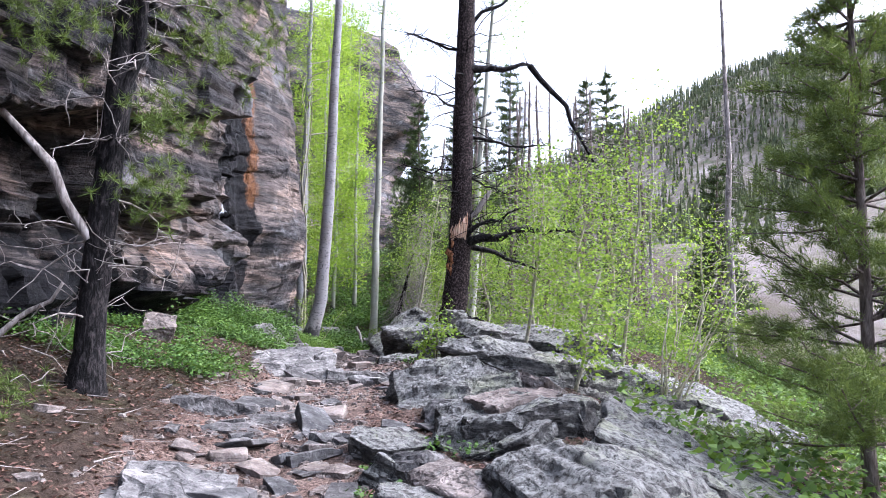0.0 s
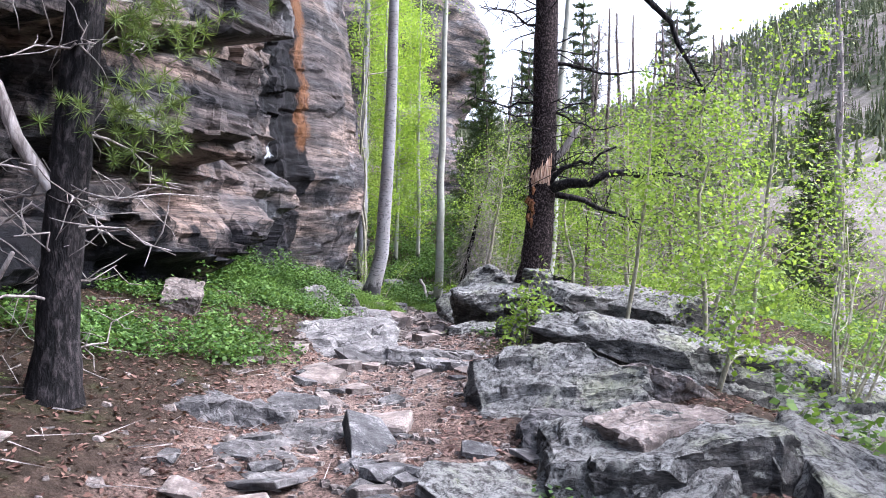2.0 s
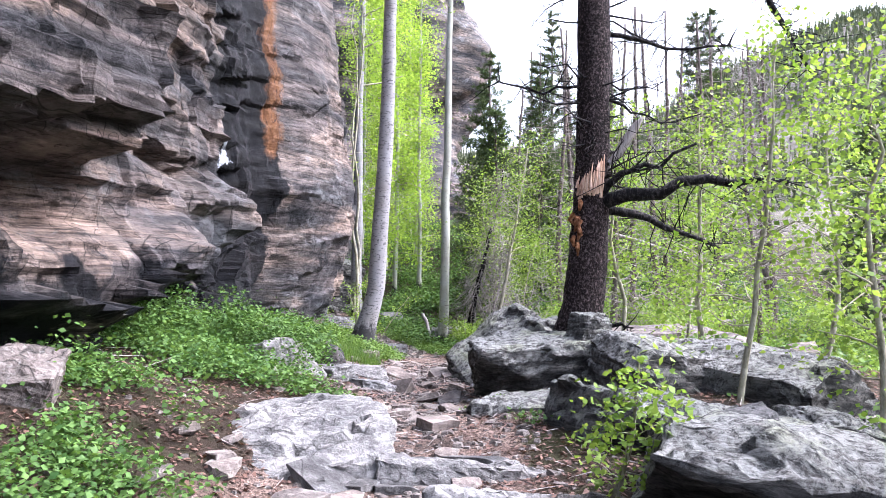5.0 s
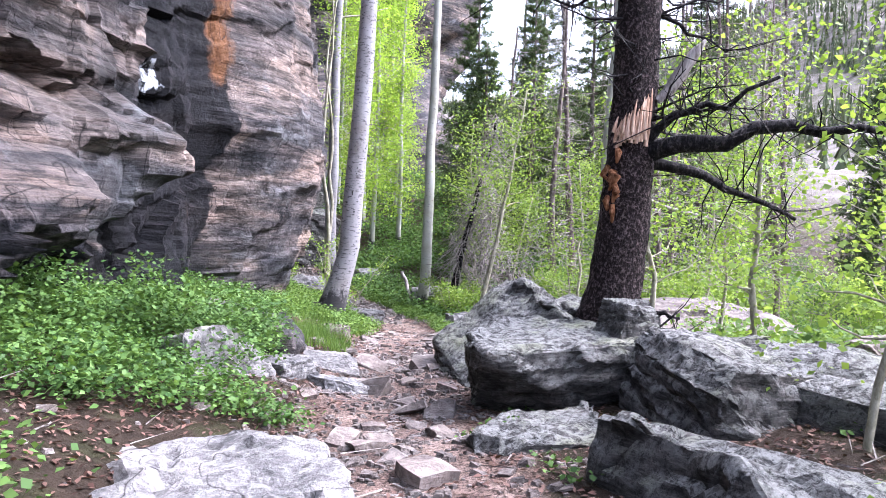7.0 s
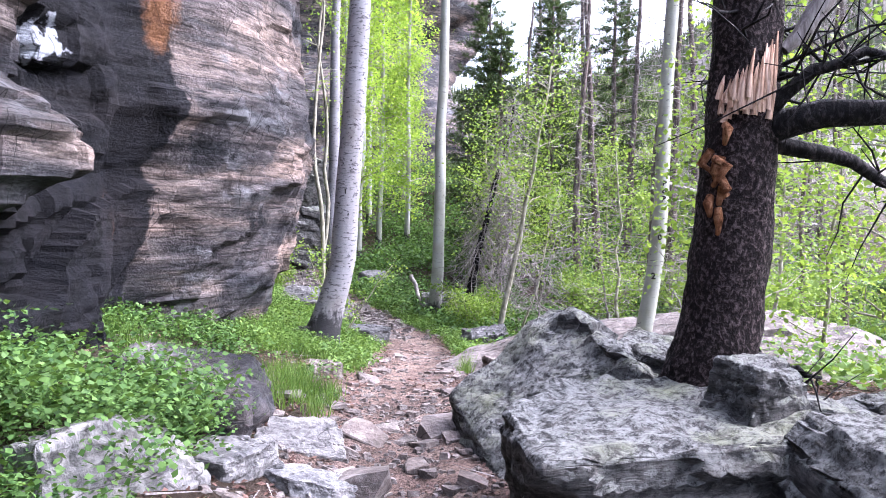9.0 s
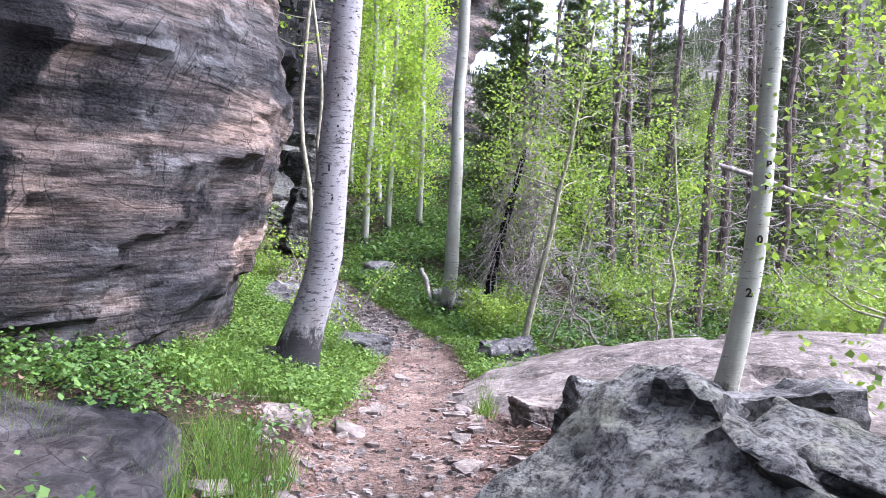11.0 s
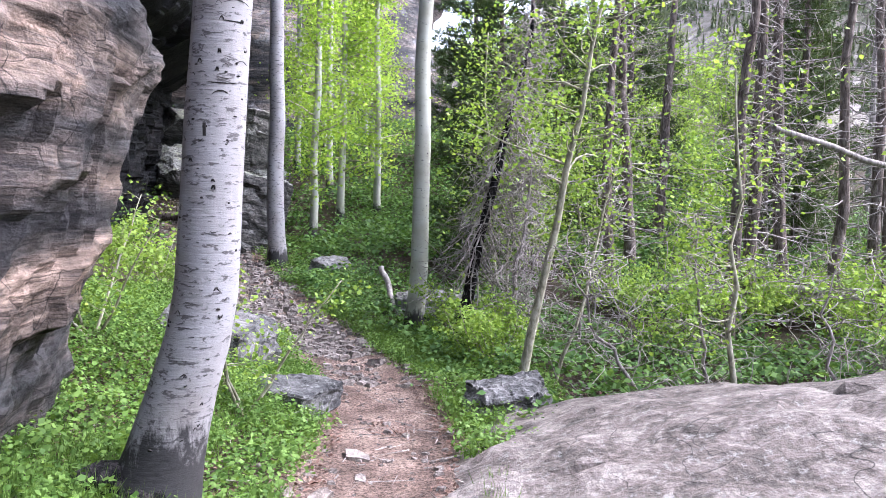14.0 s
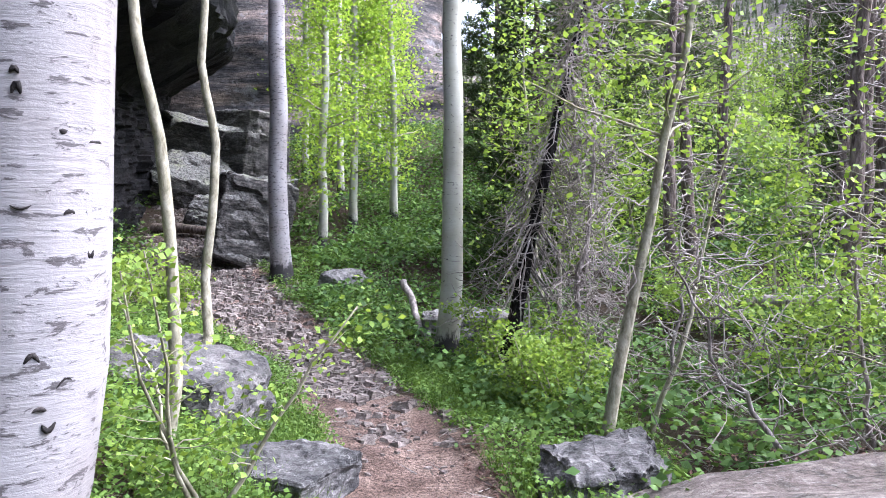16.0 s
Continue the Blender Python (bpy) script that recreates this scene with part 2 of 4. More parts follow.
M_STEM = bark_material("sapling_bark", (0.13, 0.12, 0.085), (0.24, 0.225, 0.17), (0.36, 0.34, 0.28), 0.5, 22, 0.006)
M_CHAR = bark_material("charred_bark", (0.003, 0.003, 0.0035), (0.010, 0.009, 0.010), (0.055, 0.047, 0.048), 0.4, 30, 0.03)
M_GREYWOOD = bark_material("weathered_wood", (0.10, 0.085, 0.08), (0.22, 0.195, 0.185), (0.36, 0.33, 0.32), 0.12, 30, 0.01)
M_DEADBARK = bark_material("dead_conifer_bark", (0.045, 0.035, 0.03), (0.11, 0.088, 0.078), (0.21, 0.175, 0.16), 0.25, 26, 0.02)
M_SPLINTER = bark_material("splintered_wood", (0.24, 0.13, 0.08), (0.50, 0.33, 0.24), (0.66, 0.48, 0.38), 0.08, 45, 0.012)
M_RESIN = bark_material("resin_scar", (0.06, 0.022, 0.01), (0.20, 0.085, 0.04), (0.36, 0.19, 0.11), 0.6, 30, 0.03)
M_INK = bark_material("bark_scar", (0.012, 0.011, 0.011), (0.02, 0.018, 0.018), (0.04, 0.035, 0.035), 1, 30, 0.005)

# ---- plan ----
TRAIL_Y = [-6, 0, 3, 5, 7.5, 11, 14, 16, 18.4, 20.2, 21.9, 23.6, 26, 30, 36, 60]
TRAIL_X = [0.4, -0.2, -0.75, -1.05, -1.15, -1.3, -1.65, -1.8, -1.98, -2.4, -3.1, -4.05, -5.5, -7.6, -9, -12]
LEVEL_Y = [-6, 0, 2, 4, 5, 6, 7.5, 9.5, 12.5, 14.3, 15, 16.2, 18.4, 20.5, 23, 26, 30, 36, 60]
LEVEL_Z = [-0.4, 0.05, 0.22, 0.42, 0.51, 0.59, 0.69, 0.75, 0.75, 0.73, 0.67, 0.52, 0.36, 0.27, 0.30, 0.62, 1.3, 3, 8]


def smooth(a, b, v):
    u = np.clip((v - a) / (b - a), 0, 1)
    return u * u * (3 - 2 * u)


def trail_x(y):
    return np.interp(y, TRAIL_Y, TRAIL_X)


def half_width(y):
    return np.interp(y, [0, 8, 12, 15, 22, 25, 40], [0.75, 0.6, 0.52, 0.46, 0.54, 0.75, 0.9])


def waves(x, y, size, seed):
    v = 0.0
    for i in range(4):
        a = seed * 1.7 + i * 2.4
        k = (1.9 ** i) / size
        v = v + np.sin(k * (x * math.cos(a) + y * math.sin(a)) + seed * 3.1 + 1.3 * np.sin(k * 0.7 * (y * math.cos(a) - x * math.sin(a)) + i)) / 1.7 ** i
    return v / 2.2


def ground_z(x, y):
    x, y = np.asarray(x, float), np.asarray(y, float)
    d = x - trail_x(y)
    w = half_width(y)
    z = np.interp(y, LEVEL_Y, LEVEL_Z)
    left = np.clip(-d - w, 0, None)
    z = z + np.where(y < 24, 0.36, 0.22) * np.minimum(left, 2.6) + 0.1 * np.clip(left - 2.6, 0, 6)
    right = np.clip(d - w, 0, None)
    near = 1 - smooth(12, 17, y)
    z = z + 0.10 * np.minimum(right, 1.6) * near
    drop = np.clip(x - (0.9 + 3.6 * smooth(9, 17, y)), 0, 16)
    z = z - 0.36 * drop * (1 - 0.62 * smooth(12, 22, y)) + 0.013 * drop ** 2 * (1 - smooth(10, 18, y) * 0.5)
    z = z - 0.03 * np.clip(np.abs(d) - w, 0, 0.1) + 0.035 * waves(x, y, 0.55, 1) + 0.012 * waves(x, y, 0.12, 2)
    z = z - 0.05 * (1 - smooth(0.0, w + 0.1, np.abs(d)))
    big = np.clip(x - 24, 0, 190)
    slope = 0.42 * big * (0.5 + 0.5 * smooth(0, 60, big)) * (1 + 0.10 * waves(x, y, 35, 3)) + 1.5 * waves(x, y, 9, 4) * smooth(0, 30, big)
    end = 62 * smooth(140, 420, y + 20 * waves(x, y, 40, 5)) * (1 + 0.15 * waves(x, y, 30, 6))
    west = 0.7 * np.clip(-x - 26, 0, 130) * smooth(-60, 30, y + 60)
    return z + slope + end + west


def steps(lo, hi, fine, reach, grow=1.13):
    mid = list(np.arange(lo, hi + 1e-6, fine))
    out, s, v = [], fine, hi
    while v < reach:
        s *= grow
        v += s
        out.append(v)
    pre, s, v = [], fine, lo
    while v > -reach:
        s *= grow
        v -= s
        pre.append(v)
    return np.array(pre[::-1] + mid + out)


# ---- building helpers ----
def put(name, verts, faces, mat, parent=None, at=(0, 0, 0), smooth_shade=True):
    me = bpy.data.meshes.new(name)
    me.from_pydata([tuple(v) for v in verts], [], faces)
    me.materials.append(mat)
    if smooth_shade:
        me.polygons.foreach_set("use_smooth", [True] * len(me.polygons))
    ob = new(name, me)
    ob.location = at
    ob.parent = parent
    return ob


def quads(name, verts, mat, parent=None, at=(0, 0, 0), corners=4):
    """One mesh of many loose leaves: verts is an array (n * corners, 3)."""
    n = len(verts) // corners
    me = bpy.data.meshes.new(name)
    me.vertices.add(n * corners)
    me.vertices.foreach_set("co", np.asarray(verts, np.float32).ravel())
    me.loops.add(n * corners)
    me.loops.foreach_set("vertex_index", np.arange(n * corners, dtype=np.int32))
    me.polygons.add(n)
    me.polygons.foreach_set("loop_start", np.arange(0, n * corners, corners, dtype=np.int32))
    me.update(calc_edges=True)
    me.materials.append(mat)
    ob = new(name, me)
    ob.location = at
    ob.parent = parent
    return ob


def empty(name, at):
    ob = new(name)
    ob.location = at
    ob.empty_display_size = 0.2
    return ob


def unit(a):
    return a / np.maximum(np.linalg.norm(a, axis=-1, keepdims=True), 1e-9)


def leaves(rng, centres, size, flat=0.5, aspect=0.8):
    """Rhombic leaves at the given centres, each turned at random."""
    n = len(centres)
    nrm = rng.normal(size=(n, 3))
    nrm[:, 2] = np.abs(nrm[:, 2]) + flat
    nrm = unit(nrm)
    u = unit(np.cross(nrm, rng.normal(size=(n, 3))))
    v = np.cross(nrm, u)
    s = size * rng.uniform(0.55, 1.3, (n, 1))
    out = np.empty((n, 4, 3))
    out[:, 0] = centres - u * s * 0.5
    out[:, 1] = centres + v * s * 0.5 * aspect + nrm * s * 0.08 - u * s * 0.08
    out[:, 2] = centres + u * s * 0.5
    out[:, 3] = centres - v * s * 0.5 * aspect + nrm * s * 0.08 - u * s * 0.08
    return out.reshape(-1, 3)


def blades(rng, bases, length, width, ways):
    """Thin triangles: needles or grass."""
    n = len(bases)
    side = unit(np.cross(ways, rng.normal(size=(n, 3)))) * width
    ln = length * rng.uniform(0.6, 1.2, (n, 1))
    out = np.empty((n, 3, 3))
    out[:, 0] = bases - side
    out[:, 1] = bases + side
    out[:, 2] = bases + ways * ln
    return out.reshape(-1, 3)


class Wood:
    """Collects tapered tubes into one mesh."""

    def __init__(self):
        self.v, self.f = [], []

    def tube(self, pts, radii, n=7, rough=0.0, rng=None):
        pts = np.asarray(pts, float)
        tang = unit(np.gradient(pts, axis=0))
        ref = np.array([0.0, 1.0, 0.0]) if abs(tang[0][1]) < 0.8 else np.array([1.0, 0, 0])
        base = len(self.v)
        for i, (p, r) in enumerate(zip(pts, radii)):
            a = np.cross(tang[i], ref)
            a = a / np.linalg.norm(a)
            b = np.cross(tang[i], a)
            for k in range(n):
                th = 2 * math.pi * k / n
                rr = r * (1 + (rng.uniform(-rough, rough) if rough else 0))
                self.v.append(p + (a * math.cos(th) + b * math.sin(th)) * rr)
        for i in range(len(pts) - 1):
            for k in range(n):
                k2 = (k + 1) % n
                self.f.append((base + i * n + k, base + i * n + k2, base + (i + 1) * n + k2, base + (i + 1) * n + k))
        self.v.append(pts[-1] + tang[-1] * radii[-1] * 0.5)
        top = len(self.v) - 1
        for k in range(n):
            self.f.append((base + (len(pts) - 1) * n + k, base + (len(pts) - 1) * n + (k + 1) % n, top))

    def done(self, name, mat, parent=None, at=(0, 0, 0)):
        return put(name, self.v, self.f, mat, parent, at)


def curve_pts(rng, a, b, n=6, wob=0.05, sag=0.0):
    a, b = np.asarray(a, float), np.asarray(b, float)
    u = np.linspace(0, 1, n)[:, None]
    w = np.cumsum(rng.normal(size=(n, 3)) * wob, axis=0)
    w = w - w[0] - u * (w[-1] - w[0])
    p = a + (b - a) * u + w
    p[:, 2] -= sag * (u[:, 0] ** 2)
    return p


def along(path, u):
    path = np.asarray(path, float)
    t = np.linspace(0, 1, len(path))
    return np.array([np.interp(u, t, path[:, k]) for k in range(3)])


# ---- ground ----
gx, gy = steps(-7, 6, 0.11, 900), steps(-1, 27, 0.11, 1500)
X, Y = np.meshgrid(gx, gy)
Z = ground_z(X, Y)
nx = len(gx)
gv = np.stack([X.ravel(), Y.ravel(), Z.ravel()], 1)
gf = [(j * nx + i, j * nx + i + 1, (j + 1) * nx + i + 1, (j + 1) * nx + i) for j in range(len(gy) - 1) for i in range(nx - 1)]
ground = put("ground", gv, gf, M_GROUND)
tagged(ground, "brown dirt trail through leaf litter, rising to mountain slopes", "ground", kind="structure")
dist = np.abs(X - trail_x(Y)) - half_width(Y)
open_dirt = np.where((Y < 8) & (X > -2.2) & (X < 1.5), 0.35, 0)
at_trail = ground.data.attributes.new("trail", "FLOAT", "POINT")
at_trail.data.foreach_set("value", np.clip((1 - smooth(-0.1, 0.35, dist)) * (1 - smooth(29, 33, Y)) + open_dirt, 0, 1).ravel().astype(np.float32))
at_far = ground.data.attributes.new("far", "FLOAT", "POINT")
at_far.data.foreach_set("value", np.maximum(smooth(10, 20, X), smooth(45, 80, Y)).ravel().astype(np.float32))

# ---- cliff ----
CLIFF_Y = [0, 3, 5, 8, 10, 11.6, 12.2, 13.2, 13.6, 14, 14.5, 15.3, 15.9, 16.5, 17.0, 17.3, 17.8, 18.6, 22, 26, 30, 34, 40]
CLIFF_X = [-4.8, -4.3, -3.8, -3.32, -3.30, -3.55, -3.60, -3.54, -3.28, -3.02, -2.85, -2.74, -2.86, -3.02, -3.22, -3.7, -5.0, -5.9, -6.9, -7.8, -8.8, -10, -12]


def rise(a, b, v):
    u = min(max((v - a) / (b - a), 0.0), 1.0)
    return u * u * (3 - 2 * u)


def cliff_x(y, z):
    """Rock face: recessed wall, stacked blocks, a wedge, a roof and the banded corner."""
    x = float(np.interp(y, CLIFF_Y, CLIFF_X))
    corner = rise(12.6, 13.8, y) * (1 - rise(17.0, 17.6, y))
    x += corner * (-0.27 * max(2.9 - z, 0) - 0.13 * max(z - 2.9, 0))
    if y < 12.6:
        roof = 3.17 + 0.24 * (y - 7)
        end = 1 - rise(9.45, 9.75, y + 0.10 * (z - 4))
        over = rise(roof, roof + 0.12, z) * end
        x = x * (1 - over) + over * (-2.95 + 0.20 * (y - 6) + 0.05 * (z - roof) - 0.5 * rise(5.0, 7.5, z))
        low = 2.42 + 0.05 * (y - 8)
        slab = rise(low, low + 0.16, z) * (1 - rise(roof - 0.12, roof - 0.02, z)) * rise(6.7, 6.85, y) * (1 - rise(8.95, 9.15, y))
        x = max(x, x * (1 - slab) + slab * (-2.98 + 0.22 * (y - 7.2) - 0.20 * (z - 2.5)))
        top = 2.62 - 0.07 * (y - 10)
        back = max(z - top, 0) * 1.35 + max(2.02 - z, 0) * 0.55
        wedge = rise(8.7, 9.1, y) * (1 - rise(11.98, 12.14, y + 1.7 * max(2.42 - z, 0) + 0.5 * max(z - 2.42, 0)))
        x = max(x, x * (1 - wedge) + wedge * (-3.08 - 0.02 * (y - 10) - back))
        lip = 1.72 + 0.14 * math.sin(1.9 * y) + 0.06 * (y - 8)
        shelf = rise(lip - 0.28, lip - 0.05, z) * (1 - rise(lip + 0.1, lip + 0.55, z)) * (1 - rise(10.2, 10.6, y))
        x = max(x, x + shelf * 0.36)
        toe = (1 - rise(0.95, 1.25, z - 0.05 * (y - 8))) * (1 - rise(10.5, 11.2, y))
        x += toe * 0.28
    far = rise(17.8, 19.4, y)
    x += far * (2.0 * rise(3.6, 5.0, z - 0.12 * (y - 24)) - 0.05 * max(z - 6, 0))
    return x


def build_cliff():
    ys = np.concatenate([np.arange(0, 5, 0.12), np.arange(5, 17.2, 0.042), np.arange(17.2, 40, 0.2)])
    zs = np.concatenate([np.arange(-0.2, 5.0, 0.042), np.arange(5.0, 11.2, 0.14)])
    verts, dark, orange, white, plate = [], [], [], [], []
    for y in ys:
        flat = rise(12.4, 13.1, y) * (1 - rise(17.0, 17.4, y))
        for z in zs:
            tilt = z - (0.20 if 12 < y < 17.4 else 0.06) * (y - 12)
            n1 = noise.fractal(Vector((0.0, y, z)) * 0.55, 0.9, 2.0, 5)
            n2 = noise.fractal(Vector((4.0, y * 2.2, z * 2.2)), 0.8, 2.0, 4)
            strat = noise.noise(Vector((1.7, y * 0.35, tilt * 4.5)))
            thin = noise.noise(Vector((6.1, y * 0.9, tilt * 15)))
            w = 0.35 * n1
            joint = noise.cell(Vector((2.0, y * 0.75 + w, tilt * 1.1 + w))) * 0.22 + noise.cell(Vector((5.0, y * 1.7 + w, tilt * 2.8 + w))) * 0.12 + noise.cell(Vector((9.0, y * 2.6 + w, tilt * 7 + w))) * 0.06
            rough = 1.0 - 0.6 * flat
            x = cliff_x(y, z) + rough * (0.10 * n1 + 0.05 * strat + 0.7 * joint - 0.06) + 0.022 * thin + 0.045 * n2
            if z > 10:
                x -= (z - 10) * 4
            verts.append((x, y + 0.05 * n2, z + 0.04 * n1))
            plate.append(0.5 + 0.5 * noise.cell(Vector((5.0, y * 1.1 + w, tilt * 1.5 + w))))
            # Shade painted dark into recess, foot, corner and far roof, along with stains.
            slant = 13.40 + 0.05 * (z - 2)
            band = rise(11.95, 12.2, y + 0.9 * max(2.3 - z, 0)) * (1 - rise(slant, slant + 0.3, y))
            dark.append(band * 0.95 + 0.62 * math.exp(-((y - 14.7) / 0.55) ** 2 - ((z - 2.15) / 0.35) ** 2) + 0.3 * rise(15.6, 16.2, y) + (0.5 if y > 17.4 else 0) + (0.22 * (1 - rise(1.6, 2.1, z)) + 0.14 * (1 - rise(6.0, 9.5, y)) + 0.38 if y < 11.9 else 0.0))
            orange.append(0.95 * math.exp(-((y - 13.5 - 0.06 * (z - 3)) / 0.17) ** 2) * rise(2.9, 3.5, z) + 0.62 * math.exp(-((y - 13.1) / 0.25) ** 2 - ((z - 2.1) / 0.6) ** 2) + 0.5 * math.exp(-((y - 14.6) / 0.3) ** 2 - ((z - 1.0) / 0.2) ** 2)
                          + 0.48 * math.exp(-((y - 10.4) / 0.6) ** 2 - ((z - 2.75) / 0.16) ** 2))
            white.append(1.15 * math.exp(-((y - 12.5) / 0.42) ** 2 - ((z - 3.12) / 0.32) ** 2) + 0.35 * math.exp(-((y - 8.2) / 0.9) ** 2 - ((z - 2.1) / 0.22) ** 2))
    nz = len(zs)
    faces = [(i * nz + k, (i + 1) * nz + k, (i + 1) * nz + k + 1, i * nz + k + 1) for i in range(len(ys) - 1) for k in range(nz - 1)]
    start = len(verts)
    for i in range(len(ys)):
        verts.append((-24, ys[i], 11.5))
        verts.append((-24, ys[i], -0.5))
        plate.extend((0.5, 0.5)), dark.extend((0, 0)), orange.extend((0, 0)), white.extend((0, 0))
    for i in range(len(ys) - 1):
        faces.append((i * nz + nz - 1, (i + 1) * nz + nz - 1, start + 2 * i + 2, start + 2 * i))
        faces.append((start + 2 * i, start + 2 * i + 2, start + 2 * i + 3, start + 2 * i + 1))
    for i in (0, len(ys) - 1):
        faces.append(tuple(i * nz + k for k in range(nz)) + (start + 2 * i, start + 2 * i + 1))
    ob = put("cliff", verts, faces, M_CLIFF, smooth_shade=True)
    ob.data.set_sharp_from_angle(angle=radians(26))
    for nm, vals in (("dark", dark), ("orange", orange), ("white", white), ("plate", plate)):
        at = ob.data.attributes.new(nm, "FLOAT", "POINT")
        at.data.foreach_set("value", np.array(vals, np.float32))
    return tagged(ob, "banded grey and brown gneiss cliff with orange lichen streak", "cliff")


cliff = build_cliff()


def far_crag(name, cx, cy, width, height, label, seed):
    """A distant crag that faces the trail, with a jutting brow."""
    verts, faces = [], []
    us, zs = np.linspace(-1, 1, 70), np.linspace(-2, height, 80)
    for u in us:
        for z in zs:
            h = z / height
            a = u * 1.5
            r = width * (1 - 0.25 * h + 0.16 * float(smooth(0.45, 0.66, h)) * (1 - float(smooth(0.78, 1.0, h))) - 0.7 * float(smooth(0.85, 1.02, h)))
            n = noise.fractal(Vector((u * 2.2 + seed, z * 0.22, 1.0)), 0.8, 2.0, 6)
            cell = noise.voronoi(Vector((u * 3 + seed, z * 0.3, 2.0)))[0]
            r *= 1 + 0.13 * n + 0.12 * (cell[1] - cell[0])
            verts.append((cx + r * math.sin(a), cy - r * math.cos(a) * 0.8 + 0.3 * r, z))
    nz = len(zs)
    for i in range(len(us) - 1):
        for k in range(nz - 1):
            faces.append((i * nz + k, (i + 1) * nz + k, (i + 1) * nz + k + 1, i * nz + k + 1))
    faces.append(tuple(i * nz + nz - 1 for i in range(len(us))))
    ob = put(name, verts, faces, M_CLIFF)
    for nm, val in (("dark", 0.42), ("plate", 0.5)):
        ob.data.attributes.new(nm, "FLOAT", "POINT").data.foreach_set("value", np.full(len(verts), val, np.float32))
    return tagged(ob, label, "cliff")


far_crag("crag", -13.6, 48, 11.6, 22, "dark craggy cliff rising behind the aspens", 3.0)


# ---- boulders ----
def chop(bm, normal, dist):
    """Break a block off along a plane and close the fresh face."""
    res = bmesh.ops.bisect_plane(bm, geom=bm.verts[:] + bm.edges[:] + bm.faces[:], plane_co=normal * dist, plane_no=normal, clear_outer=True)
    edges = [g for g in res["geom_cut"] if isinstance(g, bmesh.types.BMEdge)]
    if edges:
        bmesh.ops.contextual_create(bm, geom=edges)


def boulder_mesh(name, seed, size, points=8, rough=0.05, cuts=2, mat=None, splits=()):
    rng = np.random.default_rng(seed)
    bm = bmesh.new()
    sc = Vector(size)
    if points > 40:
        for p in unit(rng.normal(size=(points, 3))):
            bm.verts.new(p * 0.5 * rng.uniform(0.8, 1.08))
        res = bmesh.ops.convex_hull(bm, input=bm.verts)
        bmesh.ops.delete(bm, geom=[g for g in res["geom_interior"] if isinstance(g, bmesh.types.BMVert)], context="VERTS")
    else:
        bmesh.ops.create_cube(bm, size=1.0)
        for k in range(points):
            nv = Vector(rng.normal(size=3)).normalized()
            chop(bm, nv, sum(abs(q) for q in nv) * 0.5 * rng.uniform(0.58, 0.86))
        for nx_, ny_, nz_, d_ in splits:
            chop(bm, Vector((nx_, ny_, nz_)).normalized(), d_)
    ext = [max(v.co[k] for v in bm.verts) - min(v.co[k] for v in bm.verts) for k in range(3)]
    for v in bm.verts:
        v.co = Vector((v.co[k] * sc[k] / ext[k] for k in range(3)))
    bmesh.ops.dissolve_limit(bm, angle_limit=radians(12), verts=bm.verts, edges=bm.edges)
    bmesh.ops.bevel(bm, geom=bm.edges, offset=0.02 * min(size) + 0.004, segments=1, affect="EDGES", clamp_overlap=True)
    bmesh.ops.triangulate(bm, faces=bm.faces)
    longest = max(size)
    for _ in range(cuts):
        es = [e for e in bm.edges if e.calc_length() > longest * 0.045]
        if not es:
            break
        bmesh.ops.subdivide_edges(bm, edges=es, cuts=1)
        bmesh.ops.triangulate(bm, faces=bm.faces)
    bm.normal_update()
    for v in bm.verts:
        q = v.co / longest
        n = noise.fractal(q * 3.0 + Vector((seed, 0, 0)), 0.8, 2.0, 4) * 0.8
        s = noise.noise(Vector((q.x * 2, q.y * 2, q.z * 22 + seed)))
        k = noise.cell(Vector((q.x * 3 + 0.3 * n, q.y * 3 + seed, q.z * 9 + 0.5 * n)))
        g = noise.fractal(q * 11.0 + Vector((0, seed, 0)), 0.8, 2.0, 3)
        v.co += v.normal * rough * longest * (0.50 * n + 0.30 * s + 0.40 * k + 0.34 * g)
    me = bpy.data.meshes.new(name)
    bm.to_mesh(me)
    bm.free()
    me.materials.append(mat or M_BOULDER)
    me.polygons.foreach_set("use_smooth", [True] * len(me.polygons))
    me.set_sharp_from_angle(angle=radians(22))
    return me


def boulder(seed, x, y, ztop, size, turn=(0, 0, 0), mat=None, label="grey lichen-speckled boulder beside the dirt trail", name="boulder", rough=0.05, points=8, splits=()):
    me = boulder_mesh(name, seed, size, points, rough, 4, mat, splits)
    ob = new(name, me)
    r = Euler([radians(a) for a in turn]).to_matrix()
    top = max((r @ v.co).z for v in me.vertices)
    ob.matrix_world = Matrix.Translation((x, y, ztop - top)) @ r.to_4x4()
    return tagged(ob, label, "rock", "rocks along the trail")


LICHEN = "grey boulder blotched with pale green lichen beside the trail"
boulder(1, -2.05, 8.95, 1.02, (1.45, 1.45, 0.8), (6, -6, 20), M_SLAB, "pale grey rounded slab among green herbs", "slab", 0.05, 24)
boulder(2, 0.85, 7.65, 1.22, (1.7, 1.4, 0.62), (-8, 8, -10), points=6, splits=((-0.5, -0.6, -0.7, 0.32),))
boulder(3, 0.12, 6.55, 1.06, (1.05, 1.1, 1.0), (-22, 10, 18), splits=((-0.55, -0.75, 0.5, 0.26),))
boulder(4, 0.42, 5.3, 0.88, (1.1, 0.95, 0.85), (-6, 4, 12))
boulder(5, -0.38, 5.1, 0.66, (0.5, 0.5, 0.5), (10, 0, 40))
boulder(6, 0.78, 3.75, 0.80, (1.05, 0.95, 0.8), (5, 14, 25))
boulder(7, 0.05, 3.65, 0.60, (0.7, 0.6, 0.45), (0, 6, 10), None, LICHEN)
